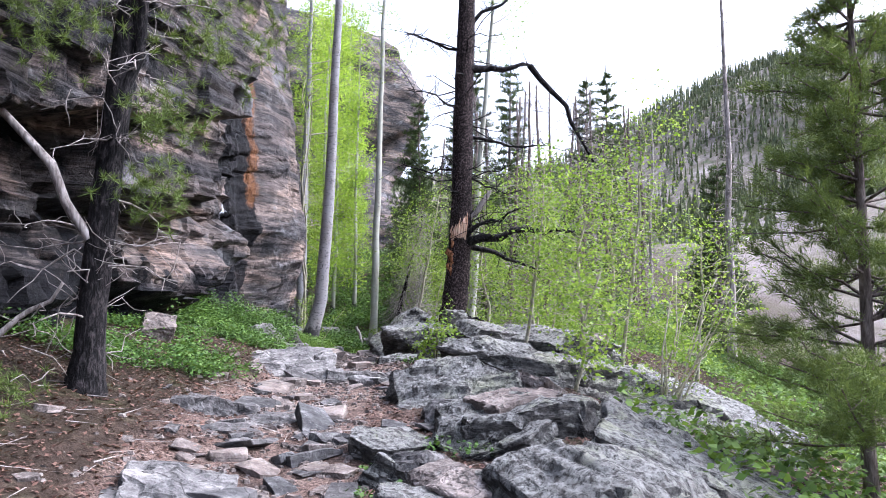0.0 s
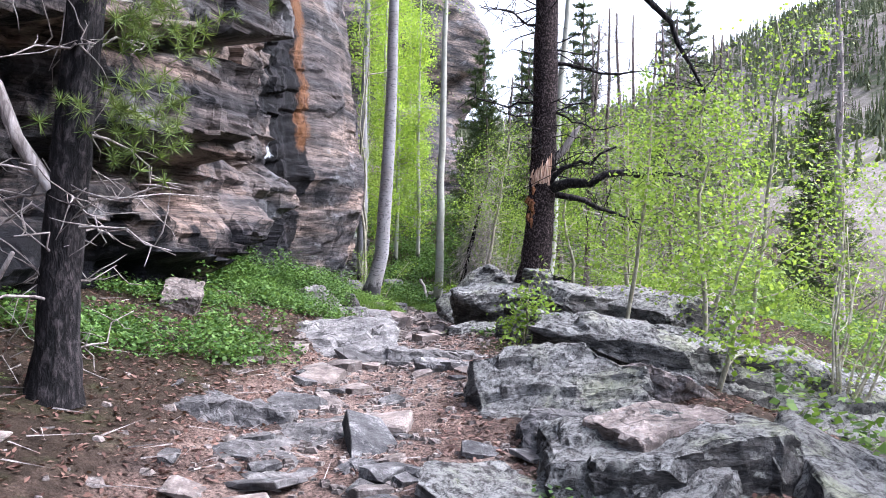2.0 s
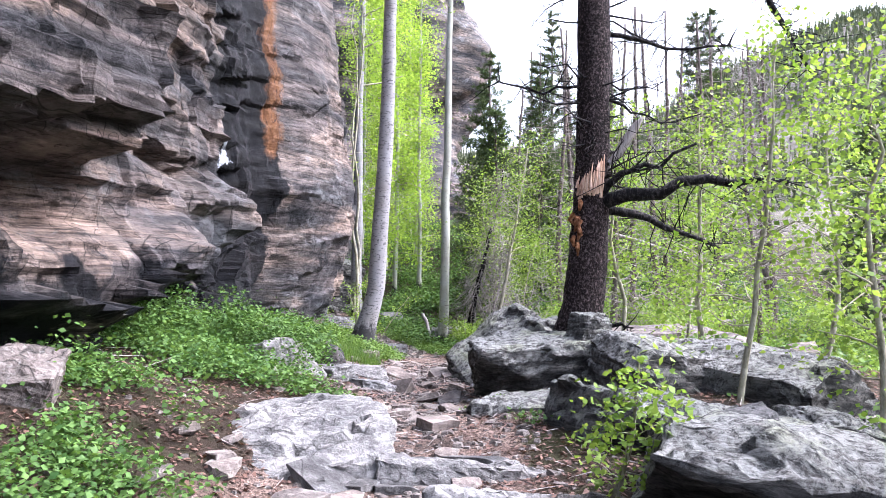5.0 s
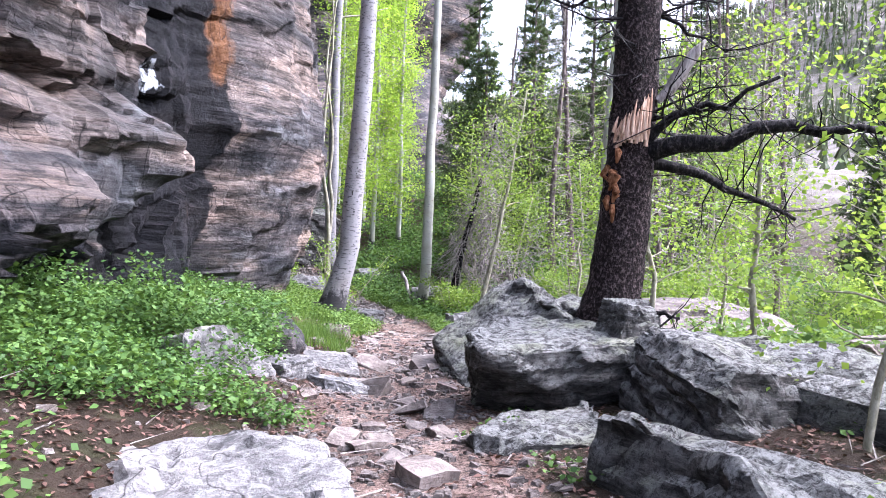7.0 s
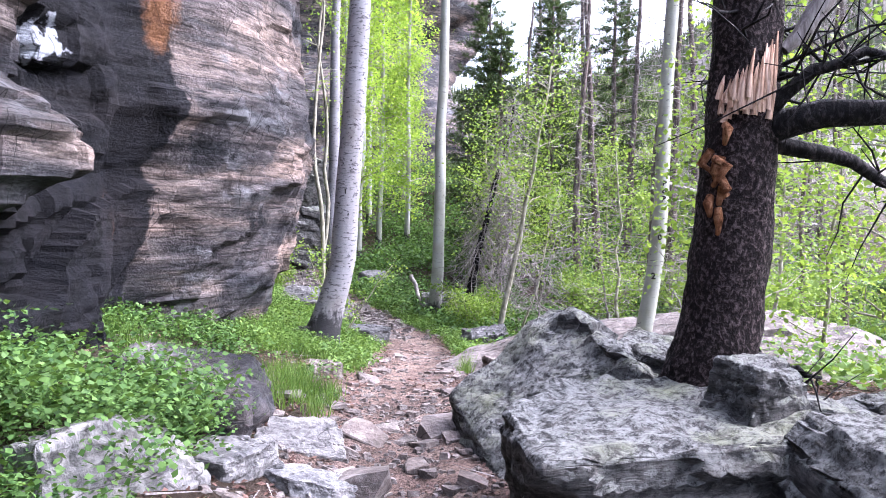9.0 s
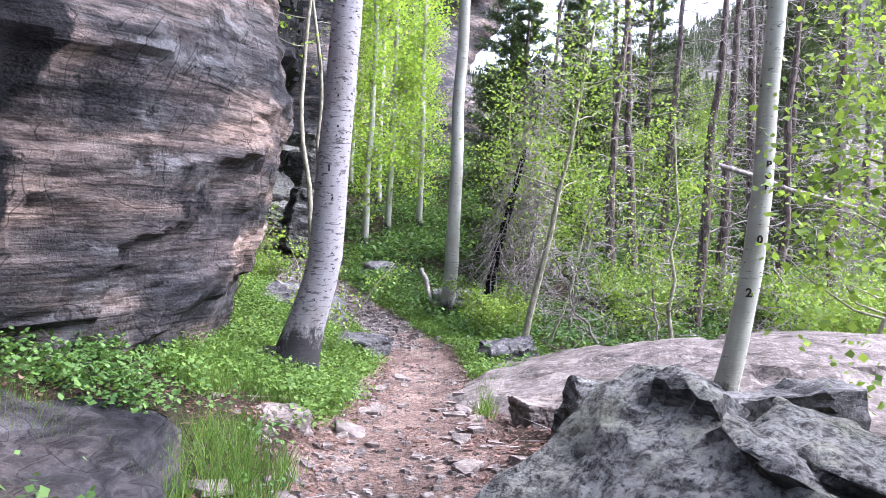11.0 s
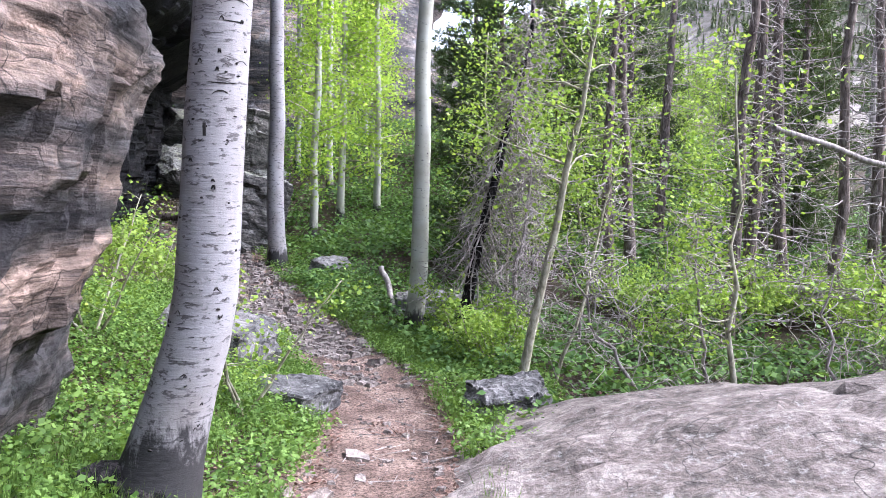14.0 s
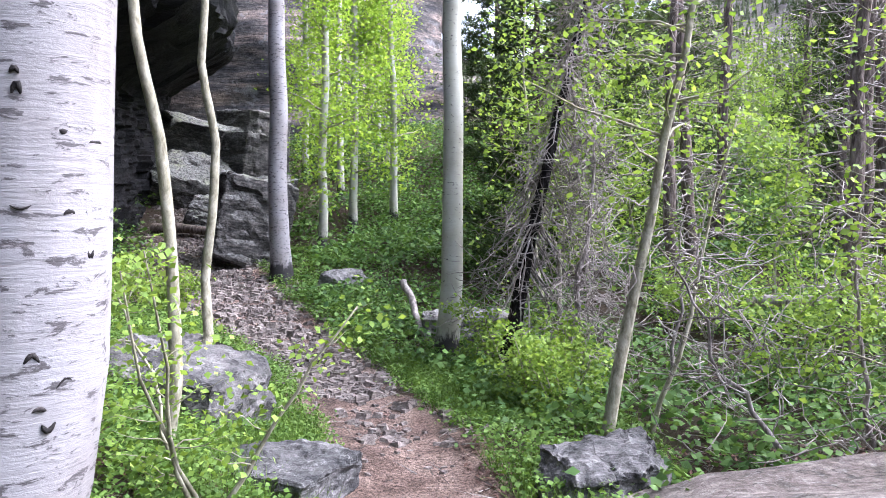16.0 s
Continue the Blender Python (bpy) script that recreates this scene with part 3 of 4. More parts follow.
boulder(8, -0.48, 3.5, 0.48, (0.5, 0.45, 0.4), (0, 0, 60))
boulder(9, -1.45, 4.25, 0.58, (0.6, 0.55, 0.32), (8, 12, 15), M_SLAB, "flat grey slab lying in the trail", "slab")
boulder(10, -1.05, 3.45, 0.50, (0.5, 0.5, 0.45), (0, 15, 30), M_SLAB, "pale pinkish angular rock in the trail")
boulder(11, 2.3, 8.0, 0.92, (2.3, 2.4, 1.3), (0, 24, -25))
boulder(12, 1.55, 5.4, 0.80, (1.3, 2.4, 1.1), (0, 22, -14))
boulder(13, -2.0, 6.3, 0.76, (1.0, 0.7, 0.6), (0, -8, 8), M_DARKSLAB, "dark layered schist slab on the trail bank", "slab")
boulder(14, -1.25, 5.95, 0.62, (1.2, 0.9, 0.4), (4, 0, 40), M_DARKSLAB, "half-buried layered slab in the trail", "slab")
boulder(15, -0.80, 8.55, 0.82, (0.95, 0.32, 0.2), (0, 4, 12), M_SLAB, "flat pale stone step across the trail", "slab")
boulder(16, -0.55, 8.05, 0.78, (0.85, 0.28, 0.16), (0, 3, -4), M_SLAB, "flat pale stone step across the trail", "slab")
boulder(17, -0.22, 11.4, 1.34, (1.3, 1.0, 0.8), (-7, -4, 10), None, "large dark angular boulder at the foot of the burnt pine", points=4, splits=((-0.55, -0.5, -0.75, 0.34), (0.3, -0.75, -0.6, 0.36), (0, -0.2, 1, 0.34)))
boulder(18, -0.55, 12.6, 1.55, (1.05, 1.1, 1.1), (0, 4, 20), None, "angular grey boulder propped against another rock", points=5, splits=((-0.65, -0.2, 0.72, 0.20),))
boulder(19, 0.16, 11.45, 1.50, (0.38, 0.36, 0.5), (0, 0, 20))
boulder(20, -0.02, 12.85, 1.40, (0.6, 0.6, 0.7), (10, 0, 50))
boulder(21, -0.50, 10.45, 0.92, (0.8, 0.62, 0.5), (6, 0, 12))
boulder(22, 0.75, 9.3, 1.15, (1.75, 1.5, 0.7), (-5, 15, 24), None, LICHEN, points=5, splits=((-0.8, -0.5, -0.4, 0.36),))
boulder(23, 0.62, 10.75, 1.36, (0.95, 1.0, 1.0), (10, 8, 20), None, LICHEN)
boulder(24, 1.55, 10.8, 1.30, (1.5, 1.3, 1.1), (0, 10, 45))
boulder(25, 1.2, 12.2, 1.25, (1.6, 1.3, 1.0), (4, 12, 20), None, LICHEN)
boulder(26, -2.85, 12.75, 1.32, (1.0, 1.9, 0.9), (-4, 14, 14), M_CLIFF, "grey ledge of rock jutting from the cliff foot", "ledge")
boulder(27, -2.55, 11.05, 1.28, (0.42, 0.8, 0.75), (0, -14, -20), M_SLAB, "pale upright slab leaning among herbs", "slab")
boulder(28, -2.1, 12.35, 0.90, (0.5, 0.5, 0.16), (5, 8, 20), M_SLAB, "flat pale slab at the trail edge", "slab")
boulder(29, -1.88, 11.75, 0.84, (0.34, 0.42, 0.14), (0, 6, 50), M_SLAB, "flat pale slab at the trail edge", "slab")
boulder(30, -2.3, 11.7, 0.97, (0.45, 0.4, 0.2), (0, 0, 70), M_SLAB, "flat pale slab at the trail edge", "slab")
boulder(31, 0.85, 17.2, 1.15, (5.5, 4.3, 1.3), (-3, -6, 6), M_OUTCROP, "broad smooth pinkish grey outcrop beside the trail", "outcrop", 0.02, 110)
boulder(45, 0.35, 15.6, 1.04, (1.9, 0.8, 0.8), (-6, -5, 4), M_DARKSLAB, "dark fissured front of the outcrop", "ledge", 0.06)
boulder(46, -0.75, 15.5, 0.80, (0.5, 0.45, 0.3), (0, 0, 30), M_STONE, "brown rock at the trail edge", "rock")
boulder(32, -0.2, 14.75, 1.08, (1.1, 0.8, 0.75), (0, 16, 10))
boulder(33, 0.5, 13.35, 1.08, (1.6, 1.3, 0.8), (0, 6, 20))
boulder(34, -1.08, 18.95, 0.66, (0.7, 0.48, 0.5), (0, -6, 12), M_DARKSLAB, "dark rounded rock at the trail edge", "rock", 0.07, 22)
boulder(35, -2.9, 18.75, 0.66, (0.75, 0.6, 0.25), (0, 4, -20), M_DARKSLAB, "flat dark slab in the grass", "slab")
boulder(36, -3.8, 19.6, 1.15, (1.1, 0.7, 0.7), (0, 14, -20), M_DARKSLAB, "dark slab half hidden by shrubs", "slab")
boulder(37, -6.0, 28.4, 2.6, (1.3, 1.2, 1.7), (0, 12, 30))
for bx, by, bt, bs, bseed in ((-7.4, 31.4, 2.3, 1.5, 61), (-8.8, 33.0, 3.4, 2.0, 62), (-7.7, 34.6, 3.9, 1.8, 63), (-9.6, 34.8, 4.6, 2.2, 64), (-6.8, 33.2, 2.8, 1.1, 65), (-8.2, 36.4, 4.7, 1.7, 66)):
    boulder(bseed, bx, by, bt, (bs, bs * 0.8, bs), (bseed * 7 % 20, bseed * 5 % 18, bseed * 31 % 90), None, "grey block on the stony slope below the crag", "boulder")
boulder(38, -1.7, 24.0, 0.75, (1.5, 1.0, 0.7), (0, 0, 10), M_SLAB, "pale boulder behind an aspen trunk")
boulder(39, -2.6, 14.5, 0.88, (0.55, 0.4, 0.35), (0, 0, 40), M_STONE, "brown block at the grassy trail edge", "rock")
boulder(41, -3.0, 8.1, 1.42, (0.36, 0.36, 0.36), (20, 10, 30), M_STONE, "tan rock lodged under the cliff", "rock", points=16)
boulder(42, -3.9, 26.5, 1.0, (0.7, 0.6, 0.5), (0, 0, 70), M_SLAB, "grey rock on the far bank")
boulder(43, 1.9, 3.0, 0.35, (1.4, 1.6, 1.1), (0, 20, 10))
boulder(44, 3.4, 6.4, -0.1, (1.6, 1.4, 1.0), (0, 15, 40))


rub = np.random.default_rng(77)
for i in range(70):
    ry = rub.uniform(3.2, 14.8)
    rx = rub.uniform(-0.25, 2.6) + (0.25 if ry > 12 else 0)
    rs = rub.uniform(0.25, 0.6)
    boulder(500 + i, rx, ry, float(ground_z(rx, ry)) + rs * rub.uniform(0.25, 0.5), (rs, rs * rub.uniform(0.6, 1), rs * rub.uniform(0.4, 0.8)), (rub.uniform(-20, 20), rub.uniform(-20, 20), rub.uniform(0, 180)),
            (None, None, M_STONE, M_DARKSLAB)[i % 4], "angular grey rock wedged between larger boulders", "rock")


# ---- trees ----
def limbs(rng, wood, path, radius, count, lo, hi, reach, up=0.5, r0=0.3, n=5, wob=0.04):
    """Branches off a stem. Returns their paths."""
    out = []
    for i in range(count):
        u = lo + (hi - lo) * (i + rng.uniform(0, 1)) / count
        a = along(path, u)
        th = rng.uniform(0, 2 * math.pi)
        ln = reach * rng.uniform(0.5, 1.1) * (1 - 0.5 * (u - lo) / max(hi - lo, 1e-3))
        b = a + np.array([math.cos(th) * ln, math.sin(th) * ln, up * ln * rng.uniform(0.4, 1.3)])
        p = curve_pts(rng, a, b, 5, wob * ln)
        r = radius * r0 * (1 - 0.6 * u)
        wood.tube(p, np.linspace(r, r * 0.25, 5), 4)
        out.append(p)
    return out


def stem_path(rng, height, lean, wob, n=10):
    u = np.linspace(0, 1, n)
    w = np.cumsum(rng.normal(size=(n, 2)) * wob, axis=0)
    w -= w[0]
    return np.stack([lean[0] * u + w[:, 0], lean[1] * u + w[:, 1], u * height], 1)


def leafy(rng, paths, per, spread, droop=0.0):
    pts = []
    for p in paths:
        us = rng.uniform(0.25, 1.05, per) ** 0.8
        q = np.array([along(p, min(u, 1)) for u in us])
        clump = rng.integers(0, 5, per)
        offs = rng.normal(size=(5, 3)) * spread * 0.6
        pts.append(q + offs[clump] + rng.normal(size=(per, 3)) * spread * 0.5 - np.array([0, 0, droop]))
    return np.concatenate(pts)


def aspen(seed, x, y, height, r, lean=(0, 0), crown=(0.35, 1.0), count=26, per=120, reach=1.2, leaf=0.05, mat=None, leafmat=None, label="", flare=0.35, bend=0.0, z=None, wob=0.03, scars=0, marks=()):
    rng = np.random.default_rng(seed)
    base = empty("aspen", (x, y, float(ground_z(x, y)) - 0.05 if z is None else z))
    path = stem_path(rng, height, lean, wob, 16)
    path[:, 0] -= bend * np.exp(-path[:, 2] / 0.35)
    fine = np.array([along(path, u) for u in np.linspace(0, 1, 40) ** 1.4])
    rad = r * (1 - 0.75 * fine[:, 2] / height) * (1 + flare * np.exp(-fine[:, 2] / 0.22))
    w = Wood()
    w.tube(fine, rad, 14, 0.025, rng)
    trunk = w.done("trunk", mat or M_ASPEN, base)

    def skin(h, th, out=1.0):
        c0 = np.array([np.interp(h, fine[:, 2], fine[:, k]) for k in range(3)])
        rr = float(np.interp(h, fine[:, 2], rad)) * out
        return c0 + rr * np.array([math.cos(th), math.sin(th), 0])

    if scars:
        sw = Wood()
        for i in range(scars):
            h, th = rng.uniform(0.25, 4.2), rng.uniform(-2.9, -0.2)
            span = rng.choice([0.10, 0.16, 0.24, 0.6, 1.1], p=[0.35, 0.3, 0.2, 0.1, 0.05])
            rise = rng.uniform(-0.012, 0.02)
            k = np.linspace(-0.5, 0.5, 6)
            pts = [skin(h + rise * math.cos(math.pi * q), th + q * span, 0.985) for q in k]
            fat = rng.uniform(0.002, 0.0045) * (1.3 if span < 0.2 else 0.6)
            sw.tube(pts, fat * np.array([0.3, 0.8, 1, 1, 0.8, 0.3]), 5, 0.2, rng)
        tagged(sw.done("scar_marking", M_INK, trunk), "black knots and scars", kind="stuff")
    for h, th, text, size in marks:
        cu = bpy.data.curves.new("mark", "FONT")
        cu.body, cu.size, cu.extrude, cu.align_x, cu.offset = text, size, 0.002, "CENTER", 0.003
        tmp = bpy.data.objects.new("mark", cu)
        me = bpy.data.meshes.new_from_object(tmp)
        bpy.data.objects.remove(tmp)
        me.materials.append(M_INK)
        ob = new("carved_mark", me)
        ob.parent = trunk
        ob.matrix_basis = Matrix.Translation(skin(h, th, 1.28)) @ Euler((radians(90), 0, th + math.pi / 2)).to_matrix().to_4x4()
    lw = Wood()
    ps = limbs(rng, lw, path, r, count, crown[0], crown[1], reach, 0.35)
    tagged(lw.done("limbwork", M_STEM, base), kind="stuff")
    if per:
        pts = leafy(rng, ps, per, reach * 0.32)
        quads("crown", leaves(rng, pts, leaf), leafmat or M_LEAF, base)
    return tagged(base, label or "slender pale aspen with bright green leaves", "tree", "aspens")


def sapling(seed, x, y, height, spread, count, per, leaf, lean=(0, 0), stems=1, r=0.02, label="", leafmat=None, z=None, lo=0.2):
    rng = np.random.default_rng(seed)
    base = empty("sapling", (x, y, float(ground_z(x, y)) - 0.03 if z is None else z))
    pts, w, tw = [], Wood(), Wood()
    for s in range(stems):
        a = rng.uniform(0, 6.28)
        ln = (lean[0] + (0.45 * height * math.cos(a) if stems > 1 else 0), lean[1] + (0.45 * height * math.sin(a) if stems > 1 else 0))
        path = stem_path(rng, height * rng.uniform(0.75, 1.05), ln, height * 0.012, 9)
        w.tube(path, np.linspace(r, r * 0.25, 9), 6)
        ps = limbs(rng, tw, path, r, count, lo, 1.0, spread, 0.45, 0.35, 5, 0.06)
        pts.append(leafy(rng, ps, int(per * 2.5), spread * 0.3))
    tagged(w.done("stem", M_STEM, base), kind="stuff" if stems > 1 else "")
    tagged(tw.done("twigwork", M_STEM, base), kind="stuff")
    quads("crown", leaves(rng, np.concatenate(pts), leaf * 0.76), leafmat or M_LEAF, base)
    return tagged(base, label or "young green aspen sapling with fresh leaves", "sapling", "saplings")


def dead_tree(seed, x, y, height, r, lean=(0, 0), count=40, reach=1.0, mat=None, label="", twigs=3, z=None, droop=-0.15, lo=0.1, foliage=0):
    rng = np.random.default_rng(seed)
    base = empty("dead_tree", (x, y, float(ground_z(x, y)) - 0.1 if z is None else z))
    path = stem_path(rng, height, lean, 0.03, 14)
    w = Wood()
    w.tube(path, r * np.linspace(1, 0.25, 14) * (1 + 0.3 * np.exp(-path[:, 2] / 0.3)), 9, 0.05, rng)
    w.done("trunk", mat or M_DEADBARK, base)
    lw = Wood()
    ps = limbs(rng, lw, path, r, count, lo, 1.0, reach, droop, 0.18, 5, 0.07)
    for p in ps:
        for _ in range(twigs):
            a = along(p, rng.uniform(0.3, 0.95))
            lw.tube(curve_pts(rng, a, a + rng.normal(size=3) * np.array([0.3, 0.3, 0.22]) * reach * 0.8, 4, 0.03), (0.006, 0.005, 0.004, 0.002), 3)
    tagged(lw.done("branchwork", M_GREYWOOD, base), kind="stuff")
    return tagged(base, label or "dead grey conifer with bare twiggy branches", "tree", "dead trees")


def conifer(seed, x, y, height, radius, r=0.1, whorls=24, per=7, tuft=26, needle=0.07, width=0.006, mat=None, z=None, label="", lo=0.05, up=0.15, fan=7):
    rng = np.random.default_rng(seed)
    base = empty("conifer", (x, y, float(ground_z(x, y)) - 0.1 if z is None else z))
    path = stem_path(rng, height, (0, 0), 0.02, 10)
    w = Wood()
    w.tube(path, r * np.linspace(1, 0.12, 10), 8, 0.05, rng)
    w.done("trunk", M_DEADBARK, base)
    lw = Wood()
    cents, ways = [], []
    for i in range(whorls):
        u = lo + (0.98 - lo) * i / whorls
        ln0 = radius * (1 - u) ** 0.75 + 0.12
        for _ in range(per):
            th = rng.uniform(0, 6.28)
            ln = ln0 * rng.uniform(0.55, 1.1)
            a = along(path, u)
            d = np.array([math.cos(th), math.sin(th), up * rng.uniform(-1, 1.6)])
            p = curve_pts(rng, a, a + d * ln, 5, 0.03 * ln, -0.12 * ln)
            lw.tube(p, np.linspace(0.012, 0.004, 5) * (1 + r * 3), 3)
            k = max(4, int(tuft * ln))
            us = rng.uniform(0.25, 1.0, k)
            q = np.array([along(p, v) for v in us]) + rng.normal(size=(k, 3)) * 0.05 * ln
            for c0 in q:
                cents.append(np.repeat(c0[None], fan, 0) + rng.normal(size=(fan, 3)) * 0.02)
                ways.append(unit(rng.normal(size=(fan, 3)) * 0.75 + unit(d[None]) * 0.8 + np.array([0, 0, 0.35])))
    tagged(lw.done("branchwork", M_DEADBARK, base), kind="stuff")
    quads("needles", blades(rng, np.concatenate(cents), needle, width, np.concatenate(ways)), mat or M_NEEDLE, base, corners=3)
    return tagged(base, label or "dark green conifer with ragged needle sprays", "tree", "conifers")


# great aspen by the cliff corner, and the aspens beyond it
aspen(101, -2.58, 15.95, 13, 0.142, (0.45, 0.3), (0.62, 1.0), 16, 120, 1.1, 0.05, M_ASPEN, None, "tall white aspen with scarred bark beside the cliff", 0.65, 0.22, 0.78, 0.012, 190, ((1.60, -1.5, "I", 0.07),))
aspen(102, -2.1, 23.0, 14, 0.125, (0.25, 0.0), (0.6, 1.0), 18, 140, 1.2, 0.055, M_ASPEN2, None, "slim greenish white aspen with small dark knots", 0.3, 0.05, None, 0.02, 40)
aspen(103, 0.48, 15.7, 9, 0.085, (0.75, 0.0), (0.66, 1.0), 12, 120, 1.0, 0.05, M_ASPEN2, None, "slim leaning aspen with dark carved marks", 0.5, 0.06, None, 0.02, 26, ((1.92, -1.5, "B", 0.075), (1.85, -1.5, "o", 0.08), (1.77, -1.5, "B", 0.075), (1.40, -1.6, "0", 0.075), (1.02, -1.75, "2", 0.085)))
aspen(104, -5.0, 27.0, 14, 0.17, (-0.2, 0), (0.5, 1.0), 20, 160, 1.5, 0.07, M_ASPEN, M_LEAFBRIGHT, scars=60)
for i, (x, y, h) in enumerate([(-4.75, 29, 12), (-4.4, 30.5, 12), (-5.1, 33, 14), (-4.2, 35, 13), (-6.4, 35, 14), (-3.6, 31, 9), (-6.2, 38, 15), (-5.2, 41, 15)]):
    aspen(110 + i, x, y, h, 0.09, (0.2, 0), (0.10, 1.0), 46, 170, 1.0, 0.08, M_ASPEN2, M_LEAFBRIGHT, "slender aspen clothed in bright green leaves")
for i, (x, y, h, l) in enumerate([(-3.35, 18.6, 6.5, 0.4), (-3.75, 19.8, 7.0, 0.25)]):
    aspen(125 + i, x, y, h, 0.036, (l, 0.2), (0.45, 1.0), 10, 30, 0.6, 0.05, M_STEM, None, "thin crooked aspen stem beside the cliff", 0.3, 0.1, None, 0.05)


def burnt_pine():
    """Burnt pine with a broken limb wound, heavy side branches and dead twigs."""
    rng = np.random.default_rng(7)
    at = (0.22, 12.0, 0.75)
    base = empty("burnt_pine", at)
    path = np.array([(-0.26, 0, 0), (-0.16, 0, 0.3), (-0.06, 0, 0.7), (0.0, 0, 1.2), (0.04, 0, 1.8), (0.06, 0, 2.4), (0.07, 0, 3.2), (0.10, 0, 5), (0.2, 0, 8), (0.3, 0, 12)])
    us = np.linspace(0, 1, 60) ** 1.3
    fine = np.array([along(path, u) for u in us])
    rad = np.interp(fine[:, 2], [0, 0.25, 0.8, 1.6, 2.2, 5, 12], [0.33, 0.25, 0.20, 0.185, 0.17, 0.145, 0.05])
    w = Wood()
    w.tube(fine, rad, 18, 0.06, rng)
    w.done("trunk", M_BURNT, base)
    sp = Wood()
    for i in range(26):
        a = np.array([-0.12 + 0.2 * rng.uniform(), -0.15 - 0.04 * rng.uniform(), 1.82 + 0.12 * rng.uniform()])
        a[0] = -0.11 + 0.24 * (i / 26)
        a[1] = -math.sqrt(max(0.19 ** 2 - (a[0] - 0.04) ** 2, 0.006)) * 0.97
        ln = 0.12 + 0.22 * (i / 26) * rng.uniform(0.6, 1.15)
        b = a + np.array([0.03, 0.01, ln])
        sp.tube([a, (a + b) / 2 + rng.normal(size=3) * 0.006, b], [0.018, 0.013, 0.003], 5)
    tagged(sp.done("splintered_wound", M_SPLINTER, base), "pale splintered wood of a broken limb")
    rs = Wood()
    for i in range(14):
        a = np.array([-0.15 + rng.uniform(-0.01, 0.09), -0.12 - rng.uniform(0, 0.04), 1.82 - 0.45 * rng.uniform()])
        rs.tube([a, a + rng.normal(size=3) * 0.03 + np.array([0, -0.01, -0.05]), a + np.array([0, 0, -0.1])], [0.02, 0.026, 0.012], 6)
    tagged(rs.done("resin_scar", M_RESIN, base), "amber resin scar below the wound")
    for a, b, r, sag in (((0.12, -0.05, 1.8), (1.75, -0.5, 1.98), 0.075, 0.05), ((0.12, -0.1, 1.86), (0.95, -0.45, 2.3), 0.04, 0.0), ((0.15, 0.0, 1.75), (1.35, 0.2, 1.35), 0.05, 0.0),
                         ((0.12, 0, 0.62), (0.42, -0.1, 0.58), 0.035, 0), ((0.12, 0, 0.42), (0.5, -0.05, 0.34), 0.035, 0),
                         ((0.1, 0, 4.6), (1.2, 0.1, 4.7), 0.075, 0), ((1.15, 0.1, 4.72), (2.2, 0.1, 3.2), 0.055, 0.1), ((0.08, 0, 3.5), (1.5, 0.3, 3.45), 0.03, 0), ((0.08, 0, 3.0), (-0.9, 0.2, 3.1), 0.02, 0),
                         ((0.1, 0, 4.9), (-0.9, 0.3, 5.3), 0.03, 0), ((0.1, 0, 5.3), (1.1, 0.2, 6.1), 0.04, 0), ((0.1, 0, 4.0), (-0.8, -0.2, 4.2), 0.02, 0), ((0.1, 0, 2.9), (0.75, 0.1, 2.6), 0.02, 0)):
        lw = Wood()
        p = curve_pts(rng, a, b, 8, 0.04, sag)
        lw.tube(p, np.linspace(r, r * 0.3, 8), 8, 0.05, rng)
        for _ in range(int(26 * np.linalg.norm(np.subtract(a, b)))):
            q = along(p, rng.uniform(0.3, 1))
            e = q + rng.normal(size=3) * np.array([0.22, 0.22, 0.2])
            lw.tube(curve_pts(rng, q, e, 4, 0.02), (0.007, 0.006, 0.004, 0.002), 3)
        lw.done("limb", M_CHAR, base)
    br = Wood()
    br.tube(curve_pts(rng, (0.2, -0.1, 2.18), (0.52, -0.16, 2.62), 6, 0.01), [0.03, 0.045, 0.05, 0.045, 0.04, 0.012], 7, 0.1, rng)
    tagged(br.done("broken_limb", M_GREYWOOD, base), "weathered grey stub of a broken limb")
    tagged(base, "burnt dark pine with splintered wound and bare limbs", "tree")
    up = Wood()
    for i in range(70):
        a = along(path, rng.uniform(0.48, 0.95))
        th = rng.uniform(0, 6.28)
        ln = rng.uniform(0.3, 1.0)
        b = a + np.array([math.cos(th) * ln, math.sin(th) * ln, rng.uniform(-0.25, 0.3)])
        p = curve_pts(rng, a, b, 5, 0.05)
        up.tube(p, (0.014, 0.011, 0.009, 0.006, 0.003), 4)
        for _ in range(4):
            q = along(p, rng.uniform(0.3, 1))
            up.tube(curve_pts(rng, q, q + rng.normal(size=3) * 0.16, 3, 0.01), (0.005, 0.004, 0.002), 3)
    tagged(up.done("twigwork", M_CHAR, base), kind="stuff")


burnt_pine()


def aspen_root():
    """Charred root that runs from the great aspen's foot towards the cliff."""
    rng = np.random.default_rng(71)
    trunk = next(o for o in bpy.data.objects if o.name == "trunk")
    w = Wood()
    w.tube([(-0.2, -0.05, 0.12), (-0.4, -0.1, 0.13), (-0.58, -0.12, 0.08), (-0.75, -0.1, -0.05)], [0.11, 0.085, 0.06, 0.03], 9, 0.14, rng)
    w.tube([(-0.15, -0.1, 0.1), (-0.28, -0.22, 0.06), (-0.4, -0.3, -0.05)], [0.09, 0.06, 0.03], 8, 0.14, rng)
    tagged(w.done("root", M_CHAR, trunk.parent), "black charred root")


aspen_root()


